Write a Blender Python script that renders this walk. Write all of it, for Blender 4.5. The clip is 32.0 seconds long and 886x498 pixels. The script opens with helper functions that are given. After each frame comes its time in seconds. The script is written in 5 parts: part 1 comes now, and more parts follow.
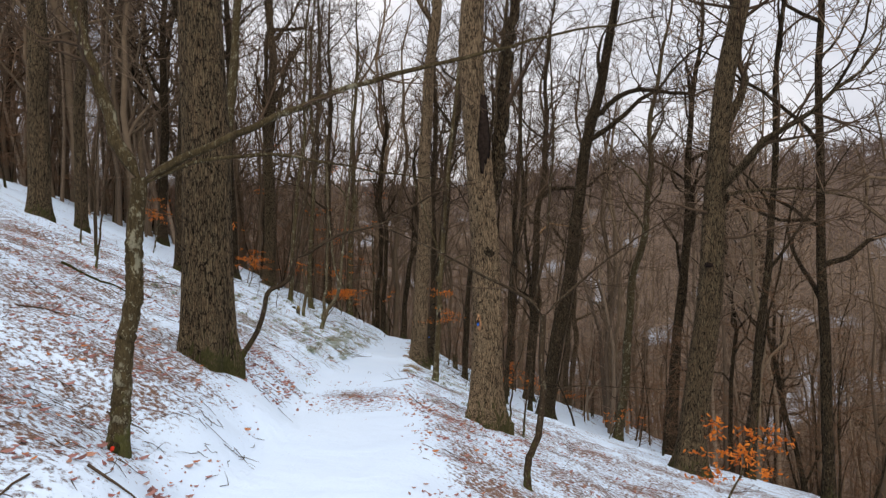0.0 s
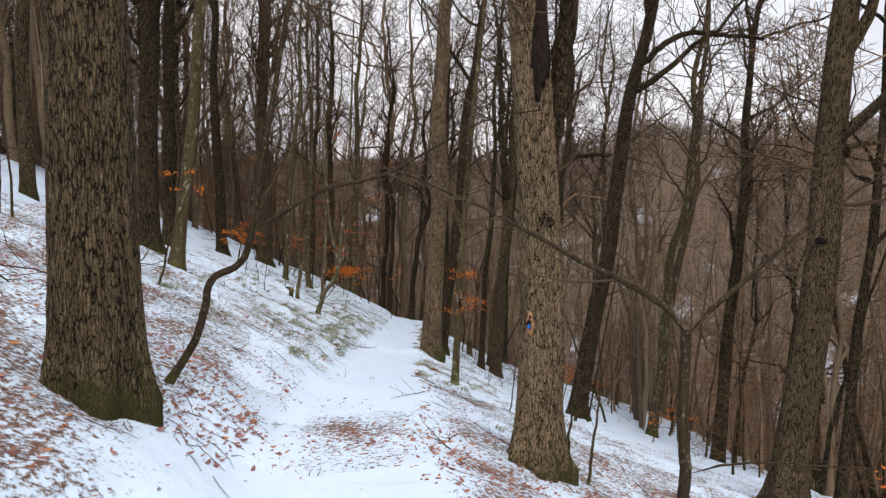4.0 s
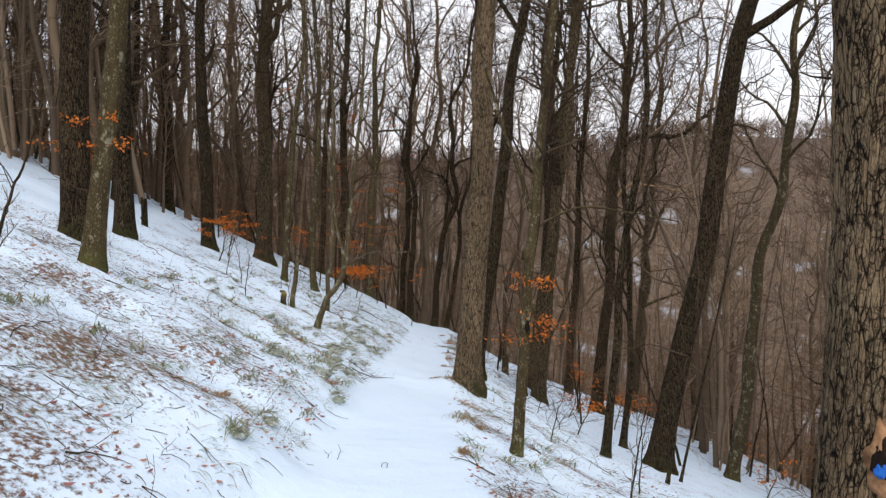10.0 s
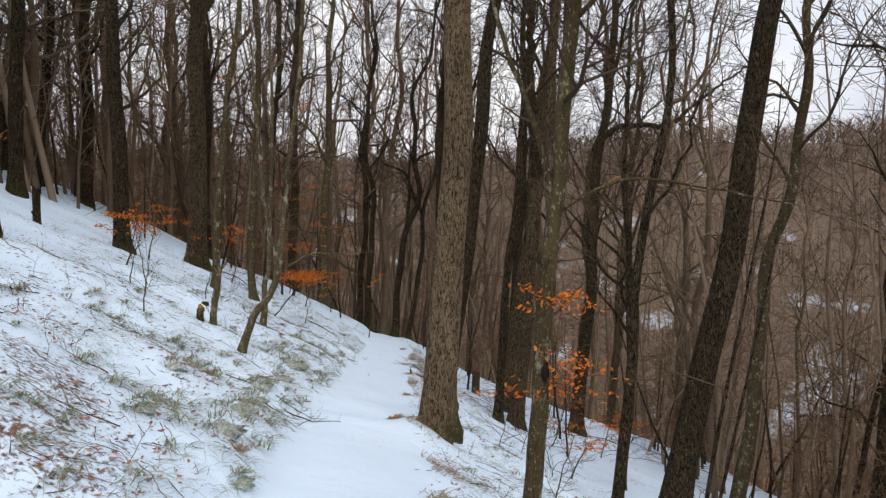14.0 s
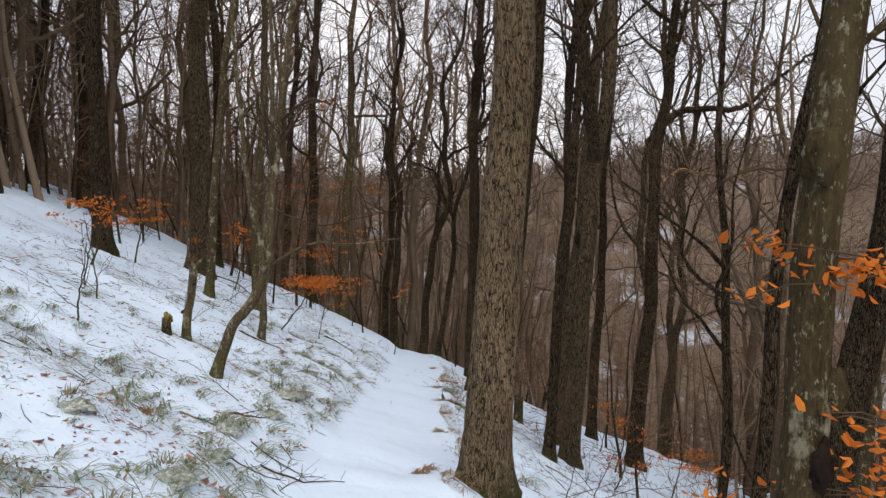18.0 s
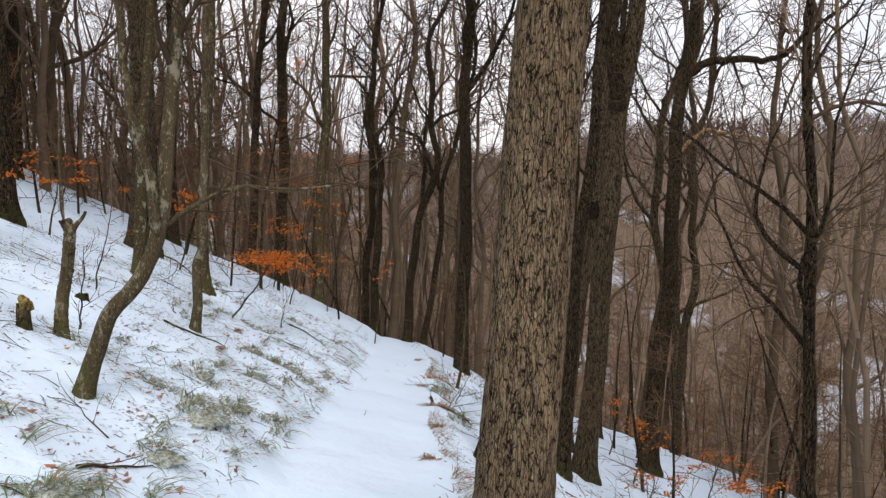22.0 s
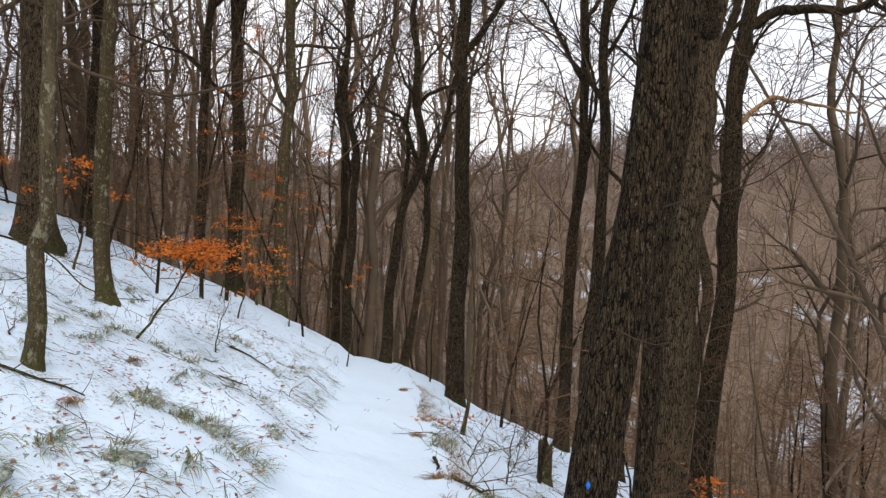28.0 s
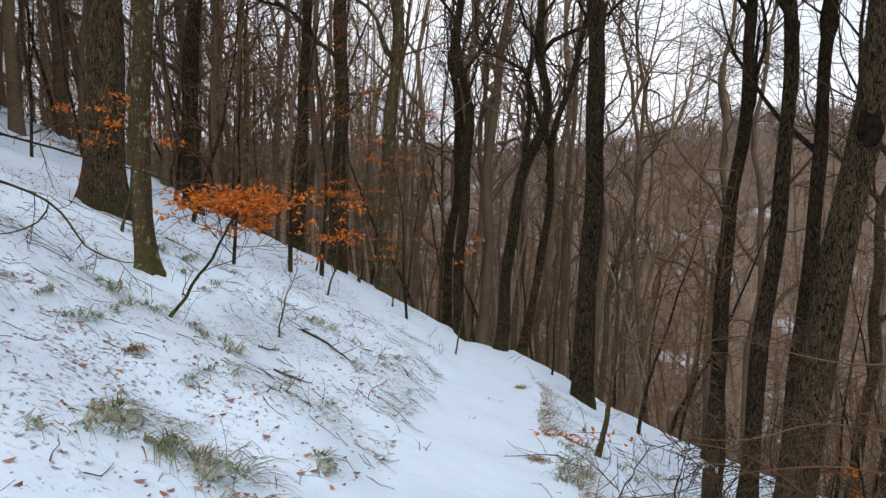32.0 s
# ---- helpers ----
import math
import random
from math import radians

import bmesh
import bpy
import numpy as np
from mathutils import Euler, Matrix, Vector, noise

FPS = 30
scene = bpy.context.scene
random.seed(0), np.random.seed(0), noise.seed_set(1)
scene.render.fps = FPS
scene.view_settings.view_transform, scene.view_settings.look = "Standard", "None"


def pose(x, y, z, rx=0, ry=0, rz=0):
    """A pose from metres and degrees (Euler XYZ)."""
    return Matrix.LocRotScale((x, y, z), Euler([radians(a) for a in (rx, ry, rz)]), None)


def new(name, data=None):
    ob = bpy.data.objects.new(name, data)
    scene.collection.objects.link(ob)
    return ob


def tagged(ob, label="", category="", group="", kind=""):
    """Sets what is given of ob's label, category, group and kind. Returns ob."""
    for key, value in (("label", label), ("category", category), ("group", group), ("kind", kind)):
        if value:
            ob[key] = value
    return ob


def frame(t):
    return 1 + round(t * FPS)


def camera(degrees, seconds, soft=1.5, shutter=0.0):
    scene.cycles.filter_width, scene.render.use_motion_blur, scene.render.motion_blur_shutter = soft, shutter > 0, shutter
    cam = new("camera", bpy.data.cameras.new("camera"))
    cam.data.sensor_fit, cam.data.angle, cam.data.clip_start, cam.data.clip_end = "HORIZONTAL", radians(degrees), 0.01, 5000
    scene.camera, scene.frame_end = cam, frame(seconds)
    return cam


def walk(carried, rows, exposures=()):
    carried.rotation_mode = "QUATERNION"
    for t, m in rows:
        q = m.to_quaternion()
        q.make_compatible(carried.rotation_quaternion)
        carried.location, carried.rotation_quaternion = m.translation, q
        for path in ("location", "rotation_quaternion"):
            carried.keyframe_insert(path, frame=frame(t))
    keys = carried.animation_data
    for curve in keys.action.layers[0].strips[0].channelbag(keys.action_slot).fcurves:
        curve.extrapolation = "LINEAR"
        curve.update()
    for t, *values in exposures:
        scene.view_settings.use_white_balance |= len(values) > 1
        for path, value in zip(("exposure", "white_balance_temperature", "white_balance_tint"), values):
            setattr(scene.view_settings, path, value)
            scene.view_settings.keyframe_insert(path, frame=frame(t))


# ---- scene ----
cam = camera(66.0, 32.0, soft=1.35)
METRES, EYE, TILT, LEAN, TURN = 20.0, 1.45, -3.0, 0.0, 0.0
ROWS = [
    (0.0, 0.0, 0.0, 0.0, 0.0, 0.0, -0.0),
    (0.5, 0.0007, 0.0201, -0.0011, 0.42, -0.52, -0.07),
    (1.0, -0.0001, 0.0375, -0.0028, 1.13, -1.27, -0.1),
    (1.5, -0.0032, 0.0549, -0.0019, 1.47, -1.11, -0.12),
    (2.0, -0.0041, 0.0704, -0.0026, 1.83, -1.44, -0.08),
    (2.5, -0.0046, 0.09, -0.0035, 1.72, -1.7, -0.1),
    (4.5, -0.0137, 0.1605, -0.005, 0.38, -2.1, -0.18),
    (5.0, -0.0132, 0.18, -0.0068, 1.17, -1.48, -0.16),
    (5.5, -0.0109, 0.1972, -0.0078, 2.48, -1.42, -0.31),
    (6.0, -0.009, 0.2142, -0.0093, 3.25, -1.65, -0.51),
    (6.5, -0.0124, 0.229, -0.011, 3.18, -1.73, -0.69),
    (7.0, -0.0167, 0.2445, -0.0098, 3.42, -1.76, -0.8),
    (7.5, -0.0197, 0.2619, -0.0119, 3.92, -1.75, -0.91),
    (8.0, -0.0225, 0.2792, -0.0113, 3.49, -1.53, -0.92),
    (8.5, -0.0296, 0.2973, -0.0129, 3.01, -1.25, -0.82),
    (9.0, -0.0339, 0.3114, -0.0113, 2.72, -1.18, -0.8),
    (9.5, -0.0338, 0.3314, -0.0146, 2.42, -1.85, -0.77),
    (10.0, -0.0343, 0.3475, -0.0156, 2.16, -2.14, -0.74),
    (10.5, -0.0371, 0.3646, -0.0161, 1.85, -1.97, -0.75),
    (11.0, -0.0355, 0.3807, -0.0178, 1.43, -2.14, -0.73),
    (11.5, -0.0332, 0.3963, -0.0181, 0.66, -2.83, -0.69),
    (12.0, -0.0356, 0.4134, -0.0207, -0.22, -3.06, -0.69),
    (12.5, -0.0376, 0.43, -0.0192, -0.93, -2.51, -0.71),
    (13.0, -0.0367, 0.4485, -0.0214, -1.14, -2.46, -0.74),
    (13.5, -0.0377, 0.4642, -0.0224, -1.23, -2.18, -0.84),
    (14.0, -0.0408, 0.4821, -0.0227, -1.15, -1.8, -0.87),
    (14.5, -0.0392, 0.4996, -0.0263, -0.94, -2.12, -0.93),
    (16.5, -0.0456, 0.5655, -0.035, 0.37, -0.99, -0.89),
    (17.0, -0.0477, 0.5803, -0.0365, 0.47, -0.57, -0.77),
    (17.5, -0.0495, 0.5961, -0.0375, 0.89, -0.35, -0.66),
    (18.0, -0.0473, 0.6123, -0.0415, 1.22, -0.54, -0.7),
    (18.5, -0.0458, 0.6255, -0.0421, 1.49, -0.71, -0.7),
    (19.0, -0.048, 0.6414, -0.0449, 1.44, -0.48, -0.82),
    (19.5, -0.0489, 0.6567, -0.0453, 1.86, -0.13, -0.81),
    (20.0, -0.0484, 0.674, -0.0474, 1.83, -0.72, -0.83),
    (20.5, -0.0509, 0.6906, -0.0505, 1.13, -1.54, -0.88),
    (21.0, -0.0541, 0.7057, -0.0508, 0.3, -1.68, -0.86),
    (21.5, -0.0541, 0.7208, -0.054, 0.09, -1.95, -0.8),
    (22.0, -0.0533, 0.7364, -0.0546, -0.12, -1.88, -0.75),
    (22.5, -0.0555, 0.7542, -0.0576, -0.59, -2.07, -0.79),
    (23.0, -0.0557, 0.7698, -0.0584, -0.28, -2.03, -0.72),
    (23.5, -0.0535, 0.7849, -0.0616, 0.06, -1.88, -0.7),
    (24.0, -0.0549, 0.7984, -0.0627, 0.38, -1.66, -0.68),
    (24.5, -0.0592, 0.8136, -0.0632, 0.63, -1.4, -0.78),
    (26.5, -0.0705, 0.8633, -0.067, -0.7, -0.61, -0.95),
    (27.0, -0.0697, 0.8796, -0.0703, -1.13, -1.09, -1.09),
    (27.5, -0.0703, 0.894, -0.0722, -1.89, -1.1, -1.13),
    (28.0, -0.0737, 0.9101, -0.0737, -2.59, -0.76, -1.15),
    (28.5, -0.0753, 0.9248, -0.0756, -2.51, -0.53, -1.17),
    (29.0, -0.0762, 0.9399, -0.0762, -2.64, -0.51, -1.14),
    (29.5, -0.0788, 0.9561, -0.0793, -2.7, -0.71, -1.13),
    (30.0, -0.0791, 0.9703, -0.0794, -0.49, -0.65, -1.09),
    (30.5, -0.0748, 0.9818, -0.0807, 2.11, -1.23, -1.22),
    (31.0, -0.0737, 0.995, -0.0828, 4.38, -1.69, -1.3),
    (31.5, -0.0740, 1.0085, -0.0856, 6.06, -2.03, -1.38),
    (32.0, -0.0740, 1.0219, -0.0873, 7.44, -2.45, -1.38),
]
walk(cam, [(t, pose(0, 0, EYE, TILT, LEAN, TURN) @ pose(METRES * x, METRES * y, METRES * z, 90 + pitch, roll, yaw)) for t, x, y, z, yaw, pitch, roll in ROWS],
     [(0.0, 0.05, 6500, 12), (3.0, 0.14, 6550, 12), (6.0, 0.36, 6550, 12), (8.5, 0.36, 6500, 12), (11.0, 0.27, 6450, 10), (14.0, 0.21, 6450, 10), (18.0, 0.22, 6550, 12), (20.0, 0.31, 6550, 12), (24.0, 0.48, 6550, 12), (27.0, 0.57, 6450, 10), (30.0, 0.39, 6400, 10), (32.0, 0.31, 6300, 10)])

# ---- light: an overcast winter sky ----
world = bpy.data.worlds.new("overcast_sky")
scene.world = world
world.use_nodes = True
wn, wl = world.node_tree.nodes, world.node_tree.links
wn.clear()
sky = wn.new("ShaderNodeTexSky")
sky.sky_type = "NISHITA"
sky.sun_disc = False
sky.sun_elevation, sky.sun_rotation = radians(46), radians(-10)
sky.air_density, sky.dust_density, sky.ozone_density = 1.6, 4.0, 1.0
cloud = wn.new("ShaderNodeTexNoise")
cloud.inputs["Scale"].default_value, cloud.inputs["Detail"].default_value = 5.0, 5.0
cloud_ramp = wn.new("ShaderNodeValToRGB")
cloud_ramp.color_ramp.elements[0].position, cloud_ramp.color_ramp.elements[0].color = 0.36, (7.7, 8.1, 9.2, 1)
cloud_ramp.color_ramp.elements[1].position, cloud_ramp.color_ramp.elements[1].color = 0.62, (10.3, 10.4, 11.0, 1)
veil = wn.new("ShaderNodeMix")
veil.data_type = "RGBA"
veil.inputs["Factor"].default_value = 0.86
back, wout = wn.new("ShaderNodeBackground"), wn.new("ShaderNodeOutputWorld")
back.inputs["Strength"].default_value = 0.090
wl.new(cloud.outputs["Fac"], cloud_ramp.inputs["Fac"])
wl.new(sky.outputs["Color"], veil.inputs[6])
wl.new(cloud_ramp.outputs["Color"], veil.inputs[7])
wl.new(veil.outputs[2], back.inputs["Color"])
wl.new(back.outputs["Background"], wout.inputs["Surface"])

sun_data = bpy.data.lights.new("sun", "SUN")
sun_data.energy, sun_data.angle, sun_data.color = 2.05, radians(40), (1.0, 0.955, 0.89)
sun = new("sun", sun_data)
sun.rotation_euler = (radians(44), 0, radians(10))

# ---- materials ----
def material(name, rough=0.85, spec=0.3):
    m = bpy.data.materials.new(name)
    m.use_nodes = True
    bsdf = m.node_tree.nodes["Principled BSDF"]
    bsdf.inputs["Roughness"].default_value = rough
    bsdf.inputs["Specular IOR Level"].default_value = spec
    return m, m.node_tree.nodes, m.node_tree.links, bsdf


def add_noise(n, l, scale, detail=4.0, vec=None, rough=0.55, distortion=0.0):
    t = n.new("ShaderNodeTexNoise")
    t.inputs["Scale"].default_value, t.inputs["Detail"].default_value = scale, detail
    t.inputs["Roughness"].default_value, t.inputs["Distortion"].default_value = rough, distortion
    if vec is not None:
        l.new(vec, t.inputs["Vector"])
    return t.outputs["Fac"]


def add_ramp(n, l, fac, stops):
    r = n.new("ShaderNodeValToRGB")
    e = r.color_ramp.elements
    while len(e) < len(stops):
        e.new(0.5)
    for k, (pos, col) in enumerate(stops):
        e[k].position = pos
        e[k].color = (*col, 1) if len(col) == 3 else col
    l.new(fac, r.inputs["Fac"])
    return r.outputs["Color"]


def add_mix(n, l, fac, a, b, mode="MIX"):
    m = n.new("ShaderNodeMix")
    m.data_type, m.blend_type = "RGBA", mode
    for sock, v in ((m.inputs["Factor"], fac), (m.inputs[6], a), (m.inputs[7], b)):
        if isinstance(v, (int, float)):
            sock.default_value = v
        elif isinstance(v, tuple):
            sock.default_value = (*v, 1)
        else:
            l.new(v, sock)
    return m.outputs[2]


def add_math(n, l, op, a, b=0.0):
    m = n.new("ShaderNodeMath")
    m.operation = op
    for sock, v in ((m.inputs[0], a), (m.inputs[1], b)):
        if isinstance(v, (int, float)):
            sock.default_value = v
        else:
            l.new(v, sock)
    return m.outputs[0]


def add_coords(n, l, scale=(1, 1, 1), which="Object"):
    c, mp = n.new("ShaderNodeTexCoord"), n.new("ShaderNodeMapping")
    mp.inputs["Scale"].default_value = scale
    l.new(c.outputs[which], mp.inputs["Vector"])
    return mp.outputs["Vector"]


def add_bump(n, l, bsdf, height, strength, distance):
    b = n.new("ShaderNodeBump")
    b.inputs["Strength"].default_value, b.inputs["Distance"].default_value = strength, distance
    l.new(height, b.inputs["Height"])
    l.new(b.outputs["Normal"], bsdf.inputs["Normal"])


def bark(name, ridge, crack, lichen, wide, tall, depth, lichen_amount=0.62, open_=1.0, loose=0.15, plated=1.0):
    """Furrowed bark: upright plates parted by dark cracks, furrow shade painted into their colour, with lichen on them.
    wide, tall: plates per metre.
    """
    m, n, l, b = material(name, 0.95, 0.1)
    tc, info, shift = n.new("ShaderNodeTexCoord"), n.new("ShaderNodeObjectInfo"), n.new("ShaderNodeVectorMath")
    shift.operation = "ADD"
    l.new(tc.outputs["Object"], shift.inputs[0])
    l.new(add_math(n, l, "MULTIPLY", info.outputs["Random"], 37.0), shift.inputs[1])

    def scaled(vec, s):
        mp = n.new("ShaderNodeMapping")
        mp.inputs["Scale"].default_value = s
        l.new(vec, mp.inputs["Vector"])
        return mp.outputs["Vector"]

    warp = n.new("ShaderNodeTexNoise")
    warp.inputs["Scale"].default_value, warp.inputs["Detail"].default_value, warp.inputs["Roughness"].default_value = 1.0, 8.0, 0.72
    l.new(scaled(shift.outputs[0], (11, 11, 15)), warp.inputs["Vector"])
    bent = n.new("ShaderNodeVectorMath")
    bent.operation = "MULTIPLY_ADD"
    l.new(warp.outputs["Color"], bent.inputs[0])
    bent.inputs[1].default_value = (0.75 / wide, 0.75 / wide, 0.045)
    l.new(shift.outputs[0], bent.inputs[2])
    # long upright furrows, and short breaks across the ridges between them
    plates, cells = scaled(bent.outputs[0], (wide, wide, tall * 0.5)), []
    for size in ((wide, wide, tall * 0.5), (wide * 0.9, wide * 0.9, tall * 2.3)):
        v = n.new("ShaderNodeTexVoronoi")
        v.feature = "DISTANCE_TO_EDGE"
        v.inputs["Scale"].default_value = 1.0
        l.new(scaled(bent.outputs[0], size), v.inputs["Vector"])
        cells.append(v.outputs["Distance"])
    shade = n.new("ShaderNodeTexVoronoi")
    shade.inputs["Scale"].default_value = 1.0
    l.new(plates, shade.inputs["Vector"])
    plate = n.new("ShaderNodeSeparateColor")
    l.new(shade.outputs["Color"], plate.inputs["Color"])
    # the furrows gape in some places and close in others
    gape = add_noise(n, l, 1.0, 4.0, scaled(shift.outputs[0], (wide * 0.5, wide * 0.5, tall * 0.8)), 0.65)
    wide_gap = add_math(n, l, "ADD", cells[0], add_math(n, l, "MULTIPLY", add_math(n, l, "SUBTRACT", gape, 0.47), loose))
    thin_gap = add_math(n, l, "ADD", cells[1], add_math(n, l, "MULTIPLY", add_math(n, l, "SUBTRACT", gape, 0.42), 0.26))
    main = add_ramp(n, l, wide_gap, [(0.0, (0.04, 0.04, 0.04)), (0.05 * open_, (0.22, 0.22, 0.22)), (0.078 * open_, (0.88, 0.88, 0.88)), (0.17, (1, 1, 1))])
    small = add_ramp(n, l, thin_gap, [(0.0, (0.08, 0.08, 0.08)), (0.04, (0.5, 0.5, 0.5)), (0.075, (1, 1, 1))])
    fine_v = n.new("ShaderNodeTexVoronoi")
    fine_v.feature = "DISTANCE_TO_EDGE"
    fine_v.inputs["Scale"].default_value = 1.0
    l.new(scaled(bent.outputs[0], (wide * 2.0, wide * 2.0, tall * 1.1)), fine_v.inputs["Vector"])
    hair_gap = add_math(n, l, "ADD", fine_v.outputs["Distance"], add_math(n, l, "MULTIPLY", add_math(n, l, "SUBTRACT", gape, 0.42), 0.3))
    hair = add_ramp(n, l, hair_gap, [(0.0, (0.14, 0.14, 0.14)), (0.05, (0.55, 0.55, 0.55)), (0.10, (1, 1, 1))])
    groove = add_math(n, l, "MULTIPLY", add_math(n, l, "MULTIPLY", main, small), hair)
    if plated == 0:
        groove = add_math(n, l, "ADD", add_math(n, l, "MULTIPLY", groove, 0.12), 0.88)
    fine = add_noise(n, l, 1.0, 5.0, scaled(shift.outputs[0], (130, 130, 30)), 0.7)
    tone = add_noise(n, l, 1.0, 4.0, scaled(shift.outputs[0], (3.4, 3.4, 1.0)), 0.6)
    flake = add_noise(n, l, 1.0, 4.0, scaled(shift.outputs[0], (110, 110, 30)), 0.75)
    grit = add_ramp(n, l, add_math(n, l, "ADD", add_math(n, l, "MULTIPLY", fine, 0.5), add_math(n, l, "MULTIPLY", flake, 0.5)), [(0.36, (0, 0, 0)), (0.64, (1, 1, 1))])
    base = add_mix(n, l, grit, tuple(c * 0.42 for c in ridge), tuple(min(1, c * 1.55) for c in ridge))
    base = add_mix(n, l, add_math(n, l, "MULTIPLY", plate.outputs["Red"], 0.22 * plated), base, tuple(c * 0.42 for c in ridge))
    base = add_mix(n, l, add_math(n, l, "MULTIPLY", plate.outputs["Green"], 0.22 * plated), base, lichen)
    base = add_mix(n, l, add_ramp(n, l, tone, [(0.45, (0, 0, 0)), (0.70, (0.6, 0.6, 0.6))]), base, add_mix(n, l, 0.45, base, crack))
    streak = add_noise(n, l, 1.0, 5.0, scaled(shift.outputs[0], (70, 70, 7)), 0.65)
    base = add_mix(n, l, 1.0, base, add_ramp(n, l, streak, [(0.34, (0.68, 0.66, 0.64)), (0.66, (1.2, 1.18, 1.16))]), "MULTIPLY")
    worn = add_ramp(n, l, add_noise(n, l, 1.0, 4.0, scaled(shift.outputs[0], (5.0, 5.0, 0.7)), 0.55), [(0.56, (0, 0, 0)), (0.66, (0.6, 0.6, 0.6))])
    base = add_mix(n, l, worn, base, tuple(min(1, c * 1.45) for c in ridge))
    spots = add_ramp(n, l, add_noise(n, l, 1.0, 6.0, scaled(shift.outputs[0], (11, 11, 7)), 0.7),
                     [(lichen_amount - 0.03, (0, 0, 0)), (lichen_amount + 0.05, (1, 1, 1))])
    base = add_mix(n, l, add_math(n, l, "MULTIPLY", spots, 0.65), base, lichen)
    flecks = add_ramp(n, l, add_noise(n, l, 1.0, 3.0, scaled(shift.outputs[0], (62, 62, 34)), 0.65), [(0.60, (0, 0, 0)), (0.66, (0.6, 0.6, 0.6))])
    base = add_mix(n, l, flecks, base, lichen)
    xyz = n.new("ShaderNodeSeparateXYZ")
    l.new(tc.outputs["Object"], xyz.inputs["Vector"])
    foot = add_math(n, l, "MULTIPLY", add_math(n, l, "SUBTRACT", 0.36, xyz.outputs["Z"]), 0.5)
    damp = add_math(n, l, "ADD", add_noise(n, l, 1.0, 5.0, scaled(shift.outputs[0], (13, 13, 7)), 0.75), add_math(n, l, "MAXIMUM", foot, -0.25))
    moss = add_ramp(n, l, damp, [(0.56, (0, 0, 0)), (0.66, (1, 1, 1))])
    moss_col = add_mix(n, l, fine, (0.022, 0.021, 0.008), (0.125, 0.122, 0.036))
    # the crack colour also paints the shade down inside the furrows
    full = add_mix(n, l, groove, crack, base)
    l.new(add_mix(n, l, add_math(n, l, "MULTIPLY", moss, 0.85), full, moss_col), b.inputs["Base Color"])
    relief = add_math(n, l, "ADD", groove, add_math(n, l, "MULTIPLY", grit, 0.35))
    add_bump(n, l, b, relief, 1.0, depth * 1.5)
    return m


BARK_OAK = bark("oak_bark", (0.44, 0.308, 0.182), (0.009, 0.006, 0.004), (0.44, 0.38, 0.24), 46, 14, 0.022, 0.68, 0.8, 0.13)
BARK_PALE = bark("pale_oak_bark", (0.375, 0.262, 0.155), (0.009, 0.006, 0.004), (0.46, 0.40, 0.26), 56, 14, 0.020, 0.66, 0.8, 0.13)
BARK_MID = bark("brown_oak_bark", (0.205, 0.142, 0.080), (0.008, 0.006, 0.004), (0.36, 0.32, 0.19), 50, 13, 0.02, 0.65, 1.0, 0.15)
BARK_DARK = bark("dark_oak_bark", (0.098, 0.064, 0.033), (0.005, 0.004, 0.003), (0.36, 0.32, 0.20), 52, 13, 0.02, 0.65, 1.3, 0.18, 0.6)
BARK_BEECH = bark("hornbeam_bark", (0.070, 0.052, 0.025), (0.016, 0.012, 0.007), (0.34, 0.32, 0.22), 26, 5, 0.008, 0.59, 0.4, 0.12, 0.0)


BARK_GREY = bark("grey_stem_bark", (0.094, 0.072, 0.040), (0.022, 0.017, 0.011), (0.36, 0.33, 0.23), 40, 7, 0.010, 0.57, 0.6, 0.12, 0.0)
BARK_STEM = bark("dark_stem_bark", (0.046, 0.032, 0.019), (0.012, 0.009, 0.006), (0.20, 0.18, 0.12), 60, 9, 0.003, 0.66, 0.4, 0.1, 0.0)


def twig_material(name, lo, hi, each=0.0):
    m, n, l, b = material(name, 0.9, 0.15)
    info = n.new("ShaderNodeObjectInfo")
    v = add_noise(n, l, 1.7, 3.0, add_coords(n, l, (1, 1, 1)))
    tone = add_math(n, l, "ADD", add_math(n, l, "MULTIPLY", v, 0.7), add_math(n, l, "MULTIPLY", info.outputs["Random"], 0.3))
    if each:
        geo = n.new("ShaderNodeNewGeometry")
        tone = add_math(n, l, "ADD", add_math(n, l, "MULTIPLY", tone, 1.0 - each), add_math(n, l, "MULTIPLY", geo.outputs["Random Per Island"], each))
    l.new(add_mix(n, l, tone, lo, hi), b.inputs["Base Color"])
    return m


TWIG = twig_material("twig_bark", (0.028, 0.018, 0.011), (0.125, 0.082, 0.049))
# a paler copy of TWIG: distance haze is put into its colour
HAZED_TWIG = twig_material("hazed_twig_bark", (0.070, 0.047, 0.030), (0.345, 0.238, 0.156), 0.7)
RUST_TWIG = twig_material("rusty_twig_bark", (0.075, 0.040, 0.020), (0.20, 0.112, 0.060))
# far stems, lightened in colour to stand for haze
HAZED_TRUNK = twig_material("hazed_trunk_bark", (0.056, 0.039, 0.026), (0.38, 0.274, 0.184), 0.75)
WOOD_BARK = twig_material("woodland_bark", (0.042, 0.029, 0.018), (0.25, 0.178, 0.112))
# greyed bark for the far hill, with the haze painted in
HAZED_HILL_TWIG = twig_material("hazed_hill_bark", (0.060, 0.044, 0.037), (0.245, 0.176, 0.146), 0.7)


